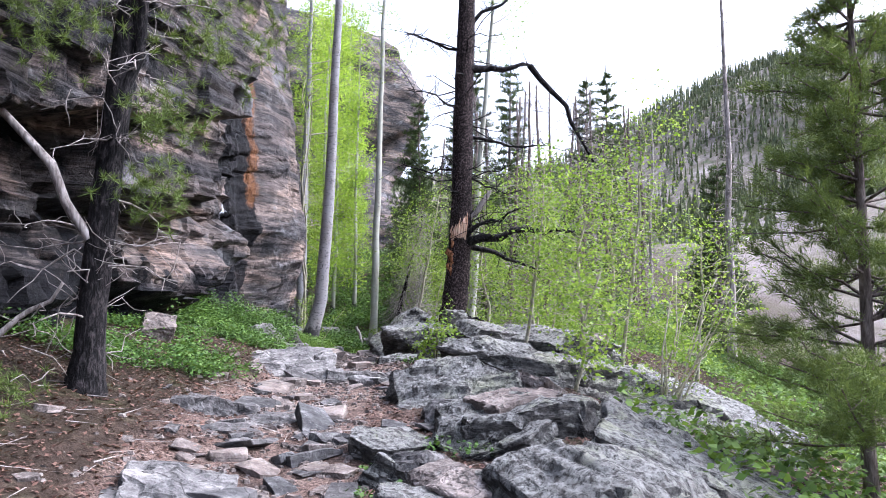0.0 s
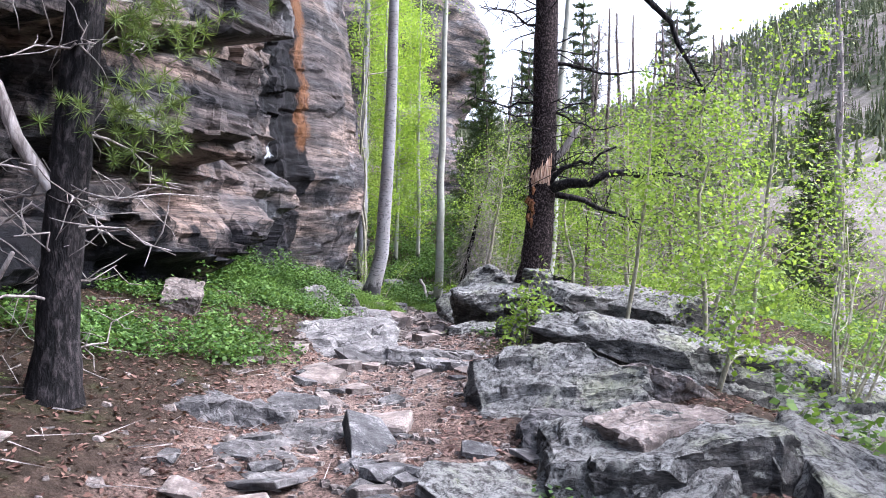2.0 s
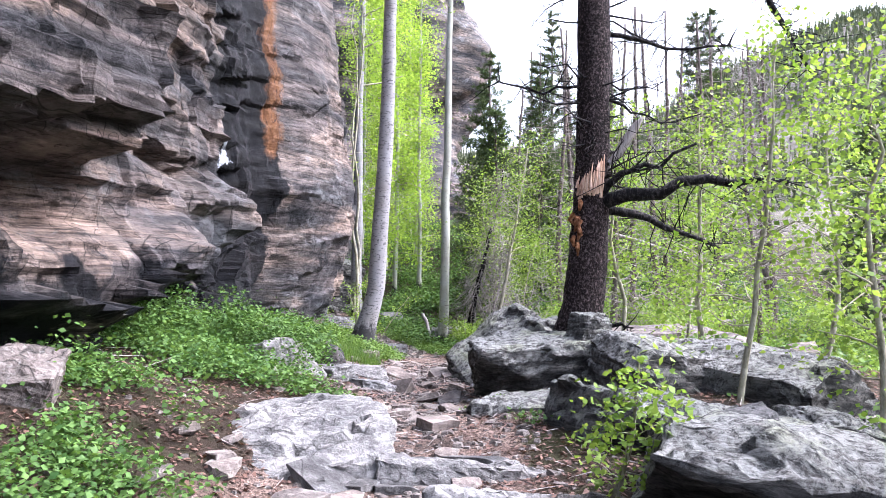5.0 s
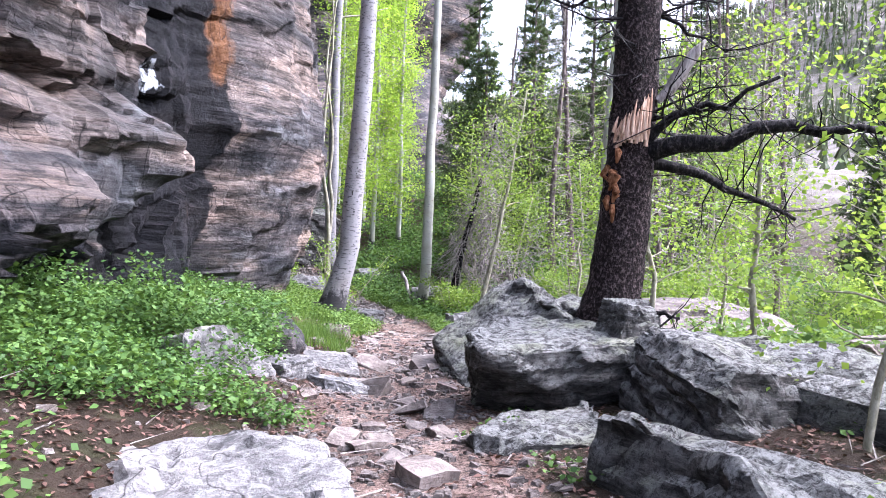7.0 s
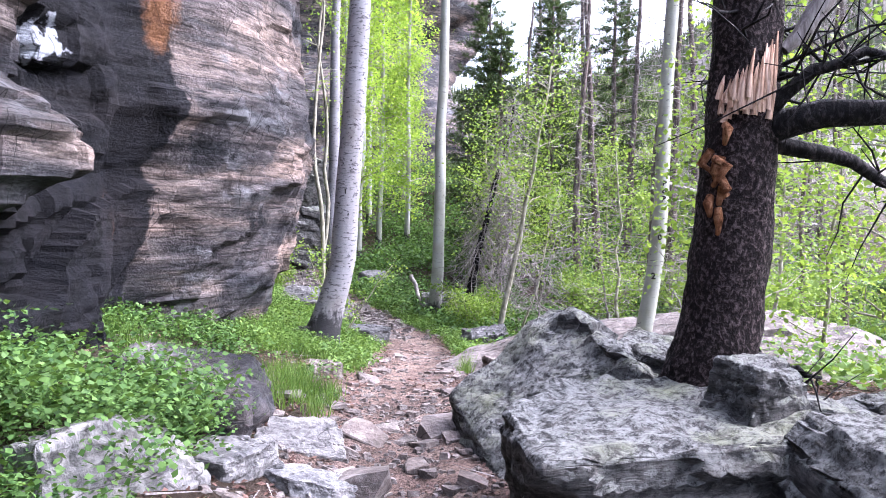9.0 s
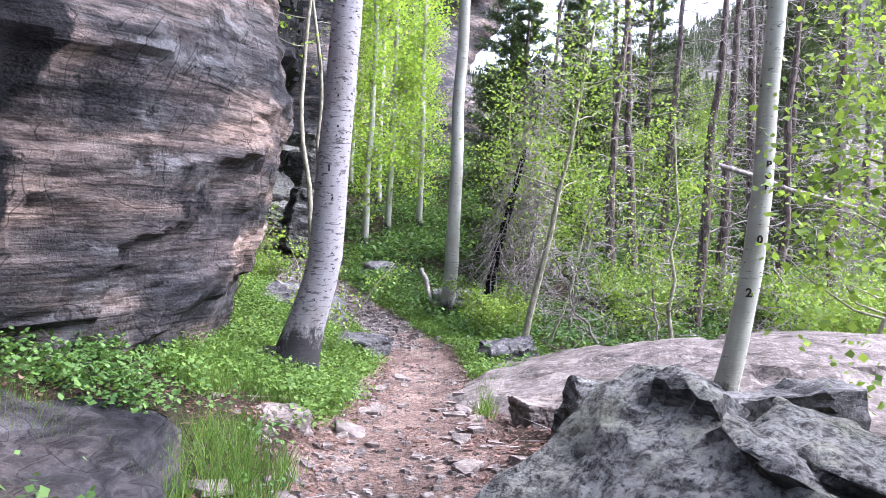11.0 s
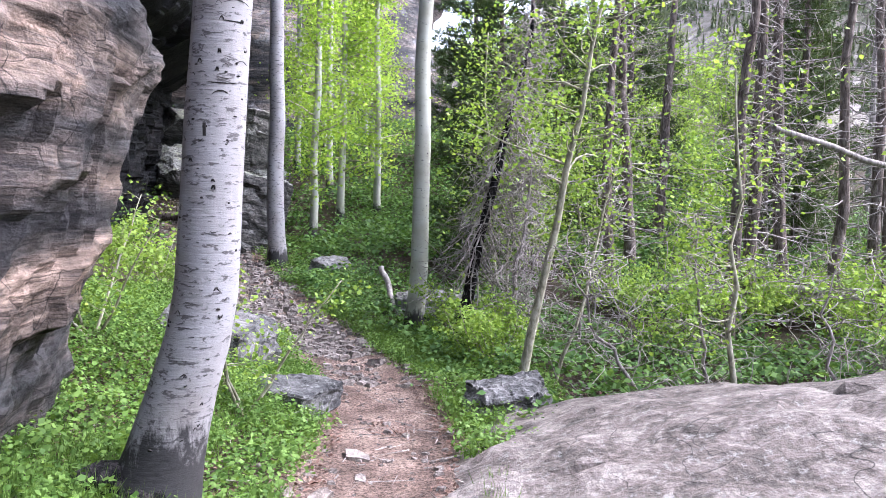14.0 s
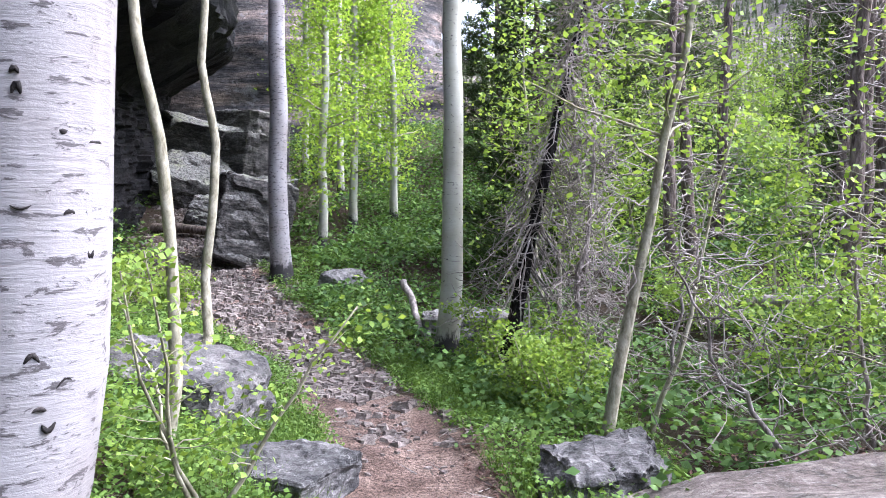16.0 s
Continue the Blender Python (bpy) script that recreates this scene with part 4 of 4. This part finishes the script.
def cliffside_pine():
    """Charred twin-stemmed pine at the foot of the cliff, with a bare grey limb and a few live sprays."""
    rng = np.random.default_rng(17)
    base = empty("charred_pine", (-2.52, 5.45, 0.82))
    w = Wood()
    path = np.array([(0, 0, 0), (0.02, 0, 0.6), (0.06, 0.02, 1.3), (0.14, 0.05, 2.4), (0.2, 0.1, 3.6), (0.3, 0.1, 6.5)])
    fine = np.array([along(path, u) for u in np.linspace(0, 1, 30)])
    w.tube(fine, np.interp(fine[:, 2], [0, 0.3, 3, 6.5], [0.15, 0.105, 0.085, 0.03]), 12, 0.06, rng)
    w.done("trunk", M_CHAR, base)
    w = Wood()
    w.tube(curve_pts(rng, (0.06, -0.02, 1.2), (0.36, 0.0, 3.4), 10, 0.02), np.linspace(0.05, 0.035, 10), 8, 0.06, rng)
    w.done("second_stem", M_CHAR, base)
    g = Wood()
    g.tube(np.array([(0.0, -0.05, 1.1), (-0.16, -0.1, 1.36), (-0.26, -0.12, 1.62), (-0.52, -0.15, 1.9), (-0.9, -0.2, 2.3), (-1.4, -0.2, 2.6)]), [0.035, 0.036, 0.034, 0.03, 0.025, 0.015], 7, 0.06, rng)
    g.done("bare_limb", M_GREYWOOD, base)
    g = Wood()
    for i in range(42):
        a = along(path, rng.uniform(0.08, 0.75))
        th = rng.uniform(0, 6.28)
        ln = rng.uniform(0.25, 0.75)
        b = a + np.array([math.cos(th) * ln, math.sin(th) * ln, rng.uniform(-0.2, 0.25)])
        p = curve_pts(rng, a, b, 6, 0.05)
        g.tube(p, np.linspace(0.009, 0.003, 6), 4)
        for _ in range(5):
            q = along(p, rng.uniform(0.2, 1))
            g.tube(curve_pts(rng, q, q + rng.normal(size=3) * 0.16, 4, 0.02), (0.004, 0.004, 0.003, 0.0015), 3)
    tagged(g.done("twigwork", M_GREYWOOD, base), kind="stuff")
    fallen = Wood()
    fallen.tube(curve_pts(rng, (-0.75, -0.3, 0.22), (-0.1, -0.2, 0.78), 7, 0.03), np.linspace(0.028, 0.012, 7), 6)
    for i in range(16):
        a = np.array([-0.6 + 0.5 * rng.uniform(), -0.3, 0.1 + 0.5 * rng.uniform()])
        fallen.tube(curve_pts(rng, a, a + rng.normal(size=3) * 0.25, 5, 0.03), np.linspace(0.006, 0.002, 5), 3)
    fallen.done("fallen_branch", M_GREYWOOD, base)
    cents, ways = [], []
    for c, s, k in (((0.42, 0.1, 2.0), 0.16, 70), ((0.38, 0.0, 1.45), 0.14, 55), ((-0.5, -0.3, 2.75), 0.3, 150), ((-0.25, -0.2, 3.0), 0.3, 120), ((-0.35, -0.5, 0.0), 0.16, 80), ((-0.25, -0.9, -0.1), 0.14, 70), ((0.6, 0.3, 2.7), 0.2, 60), ((0.9, 1.0, 2.9), 0.25, 60)):
        q = np.array(c) + rng.normal(size=(k, 3)) * s * np.array([1, 1, 0.8])
        cents.append(np.repeat(q, 30, 0))
        ways.append(unit(rng.normal(size=(k * 30, 3)) + np.array([0.2, -0.2, 0.3])))
    quads("needles", blades(rng, np.concatenate(cents), 0.085, 0.0032, np.concatenate(ways)), M_NEEDLE, base, corners=3)
    tagged(base, "charred pine with bare grey limb and sparse needle sprays", "tree")


cliffside_pine()
conifer(201, 3.05, 5.5, 5.2, 1.15, 0.06, 26, 7, 54, 0.085, 0.0032, M_NEEDLE, None, "young green pine on the slope below the trail", 0.12, 0.35, 16)

# leafy saplings among the boulders
sapling(301, 1.15, 6.9, 1.5, 0.5, 12, 34, 0.055, (0.3, 0.1), 1, 0.022, "young aspen sapling growing between boulders", z=0.6)
sapling(302, -0.12, 7.85, 0.75, 0.25, 9, 14, 0.05, (0.05, 0), 2, 0.012, "small leafy sapling beside a boulder")
sapling(303, 1.7, 9.2, 3.0, 0.7, 26, 30, 0.06, (0.2, 0), 1, 0.03)
sapling(304, 2.3, 9.9, 3.6, 0.8, 28, 30, 0.06, (0.3, 0), 1, 0.03)
sapling(305, 1.5, 12.9, 2.9, 0.8, 30, 30, 0.06, (0.0, 0), 1, 0.035)
sapling(306, 2.6, 12.5, 3.7, 0.9, 30, 30, 0.065, (0.1, 0), 1, 0.035)
sapling(307, 0.85, 13.6, 3.0, 0.7, 26, 50, 0.06, (-0.1, 0), 1, 0.03)
sapling(308, 3.6, 11.0, 2.8, 0.9, 26, 30, 0.06, (0.3, 0), 1, 0.035)
sapling(309, 2.0, 7.1, 1.5, 0.5, 5, 9, 0.045, (0.3, 0), 9, 0.014, "twiggy shrub with many thin grey stems among boulders", z=0.35)
sapling(310, -0.9, 20.0, 4.2, 0.95, 26, 34, 0.065, (0.75, 0), 1, 0.05, "pale young aspen leaning over the undergrowth", lo=0.45)
sapling(311, -0.55, 20.2, 2.6, 0.5, 10, 16, 0.06, (0.6, 0), 1, 0.022, "pale young aspen leaning over the undergrowth", lo=0.4)
sapling(312, 0.9, 19.2, 3.4, 0.9, 20, 36, 0.06, (-0.3, 0), 1, 0.03)
sapling(313, 2.6, 17.9, 4.4, 1.0, 26, 40, 0.06, (0.2, 0), 1, 0.03)
sapling(318, 1.05, 9.95, 2.7, 0.65, 22, 32, 0.06, (0.15, 0), 1, 0.025, "young aspen sapling growing between boulders")
sapling(314, 1.75, 14.6, 2.2, 0.6, 18, 40, 0.06, (0.2, 0), 1, 0.025)
sapling(316, -3.0, 18.0, 1.3, 0.28, 8, 14, 0.045, (0.1, 0), 4, 0.014, "leafy shrub in the gap below the cliff")
sapling(317, -4.2, 18.2, 1.2, 0.35, 8, 16, 0.05, (0.1, 0), 4, 0.014, "leafy shrub in the gap below the cliff")
rng = np.random.default_rng(55)
for i in range(32):
    y = rng.uniform(22.5, 44)
    x = rng.uniform(-1.8, 2.5) + (y - 22) * rng.uniform(-0.12, 0.45)
    h = rng.uniform(2.0, 5.5)
    sapling(330 + i, x, y, h, 0.28 * h, 22, 34, 0.085, (rng.uniform(-0.4, 0.4), 0), 1, 0.03)
for i in range(10):
    y = rng.uniform(20.5, 26)
    x = float(trail_x(y)) - rng.uniform(1.1, 3.0) if i % 3 else float(trail_x(y)) + rng.uniform(1.3, 2.2)
    sapling(390 + i, x, y, rng.uniform(0.4, 0.8), 0.3, 7, 18, 0.055, (0, 0), 4, 0.01, "leafy green shrub on the bank")
for i in range(16):
    sapling(405 + i, rng.uniform(0.2, 6.5), rng.uniform(18.6, 24), rng.uniform(0.7, 1.6), 0.5, 8, 26, 0.06, (0, 0), 5, 0.01, "low twiggy green shrub in the undergrowth")

# conifers and dead trunks of the wood
for i, (x, y, h, r) in enumerate([(-0.9, 27, 6.5, 1.3), (0.6, 30, 8.5, 1.5), (-1.2, 36, 9, 1.8), (3.0, 34, 11, 1.8), (5.5, 29, 10, 1.7), (7.5, 35, 11, 2), (1.8, 43, 12, 2.1), (9.5, 26, 7, 1.5)]):
    conifer(430 + i, x, y, h, r, 0.12, 26, 9, 26, 0.16, 0.012, M_FARNEEDLE)
spots = [(x0, y0, h0 * 0.72, r0 * 0.85) for x0, y0, h0, r0 in [(1.9, 22.5, 11, 0.11), (2.5, 23.5, 12, 0.12), (3.0, 22, 11, 0.09), (3.4, 24.5, 12, 0.13), (4.2, 23, 11, 0.10), (5.0, 25, 12, 0.12), (0.9, 25.5, 11, 0.12), (1.6, 27, 12, 0.13),
         (6.0, 24, 11, 0.12), (7.0, 27, 12, 0.14), (4.4, 28, 12, 0.13), (2.6, 29, 12, 0.14), (0.2, 33, 12, 0.14), (-0.4, 29, 10, 0.11), (8.2, 31, 12, 0.15), (5.8, 33, 12, 0.14), (2.2, 35, 13, 0.16), (3.8, 38, 13, 0.16), (3.6, 19.6, 9, 0.06), (4.6, 20.5, 9, 0.07)]]
for i, (x, y, h, r) in enumerate(spots):
    dead_tree(450 + i, x, y, h, r, (rng.uniform(-0.5, 0.5), rng.uniform(-0.4, 0.4)), 60, 1.1, None, "", 5)
dead_tree(480, 8.3, 22.0, 12.0, 0.13, (-0.3, 0), 110, 0.9, M_GREYWOOD, "tall bare grey conifer snag on the valley side")
dead_tree(481, 9.0, 33.0, 9.0, 0.1, (0.2, 0), 40, 0.9, M_GREYWOOD, "tall bare grey conifer snag on the valley side")
dead_tree(482, -1.55, 22.3, 4.4, 0.085, (1.0, 0.3), 150, 0.8, M_CHAR, "dark leaning snag draped in hanging dead twigs", 8, None, -1.3, 0.25)
dead_tree(483, -1.0, 22.0, 2.6, 0.04, (0.5, 0.2), 90, 0.7, M_GREYWOOD, "dark leaning snag draped in hanging dead twigs", 8, None, -0.8, 0.2)


for i, (x, y, h) in enumerate([(0.2, 19.4, 1.5), (0.9, 19.9, 1.8), (1.7, 19.5, 1.5), (2.5, 20.2, 1.9), (-0.3, 21.0, 2.0), (3.4, 20.8, 2.0)]):
    dead_tree(490 + i, x, y, h, 0.02, (rng.uniform(-0.9, 0.9), rng.uniform(-0.3, 0.3)), 26, 0.8, M_GREYWOOD, "small dead sapling with tangled grey twigs", 6, None, 0.1, 0.05)


def log(a, b, r, label, mat):
    rg = np.random.default_rng(int(r * 1000))
    w = Wood()
    w.tube(curve_pts(rg, a, b, 9, 0.02), np.linspace(r, r * 0.75, 9), 10, 0.06, rg)
    tagged(w.done("fallen_log", mat), label, "log")


log((-8.6, 30.4, float(ground_z(-8.6, 30.4)) + 0.1), (-6.6, 30.0, float(ground_z(-6.6, 30.0)) + 0.12), 0.11, "dark fallen log across the stony trail", M_DEADBARK)
log((-2.75, 24.4, float(ground_z(-2.75, 24.4)) + 0.55), (-2.45, 23.7, float(ground_z(-2.45, 23.7)) + 0.05), 0.05, "short broken stump with a pale torn end", M_GREYWOOD)
log((0.6, 24.6, float(ground_z(0.6, 24.6)) + 0.2), (4.8, 22.9, float(ground_z(4.8, 22.9)) + 0.7), 0.08, "grey fallen trunk lying in the undergrowth", M_GREYWOOD)
log((1.6, 20.5, float(ground_z(1.6, 20.5)) + 2.6), (4.4, 21.2, float(ground_z(4.4, 21.2)) + 1.9), 0.035, "grey broken trunk leaning between dead trees", M_GREYWOOD)


# ---- far forest ----
def far_forest():
    r = np.random.default_rng(9)
    n = 9000
    xs = np.concatenate([r.uniform(45, 230, n), r.uniform(-40, 60, 1600), r.uniform(14, 40, 90)])
    ys = np.concatenate([r.uniform(60, 430, n), r.uniform(190, 420, 1600), r.uniform(60, 180, 90)])
    keep = waves(xs, ys, 14, 8) + 0.6 * smooth(60, 300, ys) + r.uniform(-0.5, 0.5, len(xs)) > 0.12
    xs, ys = xs[keep], ys[keep]
    zs = ground_z(xs, ys)
    out = []
    for x, y, z in zip(xs, ys, zs):
        h = r.uniform(3.0, 7.5)
        w = h * r.uniform(0.11, 0.17)
        for k in range(5):
            b = z + h * k * 0.19 - 0.3
            ww = w * (1 - k * 0.18)
            for j in range(4):
                a = r.uniform(0, 6.28)
                p = np.array([x, y, b + h * 0.3])
                out += [p, np.array([x + ww * math.cos(a), y + ww * math.sin(a), b]), np.array([x + ww * math.cos(a + 1.3), y + ww * math.sin(a + 1.3), b + h * 0.04])]
    ob = quads("far_forest", np.array(out), M_DISTANT, corners=3)
    tagged(ob, "scattered conifers on the far mountain slopes", "forest", kind="stuff")


far_forest()


# ---- undergrowth ----
def undergrowth():
    r = np.random.default_rng(21)

    def scatter(n, x0, x1, y0, y1, keep):
        x, y = r.uniform(x0, x1, n), r.uniform(y0, y1, n)
        m = keep(x, y)
        return x[m], y[m]

    def plants(name, x, y, per, height, spread, leaf, mat, label):
        z = ground_z(x, y)
        hh = height * (0.5 + 0.6 * r.uniform(size=len(x)) + 0.5 * waves(x, y, 0.5, 11))
        hh = np.clip(hh, 0.03, None)
        c = np.repeat(np.stack([x, y, z], 1), per, 0)
        c[:, :2] += r.normal(size=(len(c), 2)) * spread
        c[:, 2] = np.repeat(z, per) + np.repeat(hh, per) * r.uniform(0.1, 1.0, len(c)) ** 0.7
        ob = quads(name, leaves(r, c, leaf, 1.0), mat)
        tagged(ob, label, "plants", kind="stuff")

    bare = ((-2.0, 8.85, 0.72), (-2.55, 11.05, 0.42), (-2.1, 12.1, 0.62), (-2.75, 12.7, 0.75), (-2.75, 18.7, 0.42), (-2.6, 14.5, 0.3), (-2.0, 6.3, 0.6))

    def clear(x, y):
        m = np.ones(len(x), bool)
        for bx, by, br in bare:
            m &= (x - bx) ** 2 + (y - by) ** 2 > br * br
        return m

    bank = lambda x, y: clear(x, y) & (x - trail_x(y) < -half_width(y) - 0.12 - 0.25 * waves(x, y, 0.6, 12)) & (waves(x, y, 0.45, 13) > 0.0 - 0.12 * smooth(6.5, 9, y)) & (x < -1.35) & ~((y < 7.2) & (x > -2.1)) 
    x, y = scatter(7500, -4.2, -1.3, 5.6, 14.2, bank)
    x, y = x[(y > 8.3) | (waves(x, y, 0.3, 27) > 0.1)], y[(y > 8.3) | (waves(x, y, 0.3, 27) > 0.1)]
    plants("herb_cover", x, y, 22, 0.17, 0.075, 0.034, M_HERB, "low leafy green herbs covering the trail bank")
    back = lambda x, y: (waves(x, y, 1.2, 24) > -0.5) & (np.abs(x - trail_x(y)) > 1.4)
    x, y = scatter(10000, -13, 9, 27, 46, back)
    plants("grove_undergrowth", x, y, 9, 0.45, 0.25, 0.10, M_HERB, "waist-high green undergrowth below the aspens")
    shrubby = lambda x, y: (waves(x, y, 0.5, 14) > 0.25) & (x < trail_x(y) - 0.95)
    x, y = scatter(1500, -3.5, -2.2, 8.2, 12.4, shrubby)
    plants("shrub_cover", x, y, 30, 0.42, 0.09, 0.034, M_HERB, "knee-high green shrubs under the cliff")
    grove = lambda x, y: clear(x, y) & (x - trail_x(y) < -half_width(y) - 0.02 + 0.08 * waves(x, y, 0.4, 15))
    x, y = scatter(8500, -5.5, -1.9, 14.3, 27, grove)
    plants("grove_herbs", x, y, 21, 0.17, 0.065, 0.034, M_GRASS, "bright green grass and herbs around the aspen foot")
    verge = lambda x, y: (x - trail_x(y) > half_width(y) + 0.06 * waves(x, y, 0.4, 16)) & (x - trail_x(y) < 1.3 + 0.12 * (y - 17) + 0.3 * waves(x, y, 0.7, 17)) & (waves(x, y, 0.6, 18) > -0.7)
    x, y = scatter(11000, -6, 2.5, 17.6, 29, verge)
    plants("verge_herbs", x, y, 18, 0.15, 0.065, 0.038, M_GRASS, "bright green herbs along the trail verge")
    floor = lambda x, y: (waves(x, y, 0.7, 19) > -0.35) & (x > trail_x(y) + 0.8)
    x, y = scatter(16000, -4.5, 10, 18.6, 34, floor)
    plants("forest_floor_herbs", x, y, 8, 0.3, 0.12, 0.07, M_HERB, "low mixed green growth on the forest floor")
    slope = lambda x, y: waves(x, y, 0.8, 20) > -0.1
    x, y = scatter(11000, 1.6, 14, 3, 22, slope)
    plants("slope_herbs", x, y, 8, 0.3, 0.14, 0.07, M_GRASS, "pale green growth on the slope below")
    tuft = lambda x, y: (waves(x, y, 0.35, 22) > 0.62)
    x, y = scatter(2600, -0.9, 1.8, 3.5, 15, tuft)
    plants("boulder_tufts", x, y, 8, 0.10, 0.04, 0.035, M_HERB, "small green tufts between the boulders")
    lx, ly = scatter(95000, -4.5, 4.5, 2, 20, lambda x, y: (np.abs(x - trail_x(y)) > half_width(y) * 0.75) | (waves(x, y, 0.3, 25) > 0.5))
    lc = np.stack([lx, ly, ground_z(lx, ly) + 0.008], 1)
    tagged(quads("leaf_litter", leaves(r, lc, 0.042, 2.2, 0.45), M_TWIGLEAF), "brown leaf litter and bark flakes", "litter", kind="stuff")
    tx, ty = scatter(2600, -4, 4, 2.5, 22, lambda x, y: waves(x, y, 0.9, 26) > -0.4)
    tb = np.stack([tx, ty, ground_z(tx, ty) + 0.012], 1)
    tw = r.normal(size=(len(tx), 3)) * np.array([1, 1, 0.12])
    tagged(quads("fallen_twigs", blades(r, tb, 0.3, 0.005, unit(tw)), M_GREYWOOD, corners=3), "thin grey fallen twigs on the ground", "twigs", kind="stuff")
    gr = lambda x, y: ~((x > -1.2) & (y < 18)) & (np.abs(x - trail_x(y)) > half_width(y) + 0.03) & (waves(x, y, 0.5, 23) > -0.1)
    x, y = scatter(16000, -3.6, -0.6, 12.8, 24, gr)
    z = ground_z(x, y)
    b = np.repeat(np.stack([x, y, z], 1), 5, 0)
    b[:, :2] += r.normal(size=(len(b), 2)) * 0.03
    ways = unit(r.normal(size=(len(b), 3)) * 0.35 + np.array([0, 0, 1.0]))
    tagged(quads("grass", blades(r, b, 0.17, 0.003, ways), M_GRASS, corners=3), "fresh green grass blades beside the trail", "grass", kind="stuff")


undergrowth()


# ---- loose stones ----
def stones():
    r = np.random.default_rng(31)
    kinds = [boulder_mesh("stone", 900 + i, (0.16, 0.12, 0.022 + 0.008 * i), 10, 0.02, 0, M_STONE) for i in range(7)]
    dark_kinds = [boulder_mesh("stone", 920 + i, (0.2, 0.13, 0.022 + 0.008 * i), 10, 0.02, 0, M_DARKSLAB) for i in range(7)]

    def lay(x, y, s, k):
        ob = new("stone", kinds[k] if y > 9 or k % 3 else dark_kinds[k])
        ob.parent = ground
        ob.matrix_basis = Matrix.Translation((x, y, float(ground_z(x, y)) + 0.008)) @ Euler((r.normal() * 0.18, r.normal() * 0.18, r.uniform(0, 6.28))).to_matrix().to_4x4() @ Matrix.Diagonal((s, s, s, 1))

    for i in range(300):
        y = 3.0 + 15.0 * r.uniform() ** 1.45
        x = float(trail_x(y)) + r.normal() * float(half_width(y)) * (0.9 if y < 14 else 1.0)
        if y > 13.5 and abs(x - float(trail_x(y))) < 0.3:
            x += 0.4 if r.uniform() < 0.5 else -0.4
        lay(x, y, r.uniform(0.45, 1.5) * (0.9 if y < 8.5 else 0.8 if y < 13 else 0.55) * (1 if r.uniform() < 0.8 else 1.8), int(r.integers(0, 7)))
    bv, bf = [], []
    for k in range(9000):
        far = r.uniform() < 0.45
        y = r.uniform(20, 34) if far else r.uniform(2.5, 21)
        d = r.normal() * float(half_width(y)) * (0.75 if far else 0.95)
        x = float(trail_x(y)) + d
        s = r.uniform(0.008, 0.03) * (2.3 if far else 1) * (1.5 if r.uniform() < 0.2 else 1)
        if 14.5 < y < 21.5 and r.uniform() < 0.85:
            continue
        z = float(ground_z(x, y))
        o = len(bv)
        a = r.uniform(0, 6.28)
        for q in range(4):
            an = a + q * 1.57 + r.uniform(-0.3, 0.3)
            bv.append((x + s * math.cos(an) * 1.2, y + s * math.sin(an), z - 0.005))
        for q in range(4):
            an = a + q * 1.57 + r.uniform(-0.3, 0.3)
            bv.append((x + s * 0.7 * math.cos(an) * 1.2, y + s * 0.7 * math.sin(an), z + s * r.uniform(0.3, 0.8)))
        bf += [(o + q, o + (q + 1) % 4, o + 4 + (q + 1) % 4, o + 4 + q) for q in range(4)] + [(o + 4, o + 5, o + 6, o + 7)]
    tagged(put("gravel", bv, bf, M_STONE, smooth_shade=False), "loose grey gravel strewn over the trail", "gravel", kind="stuff")


stones()
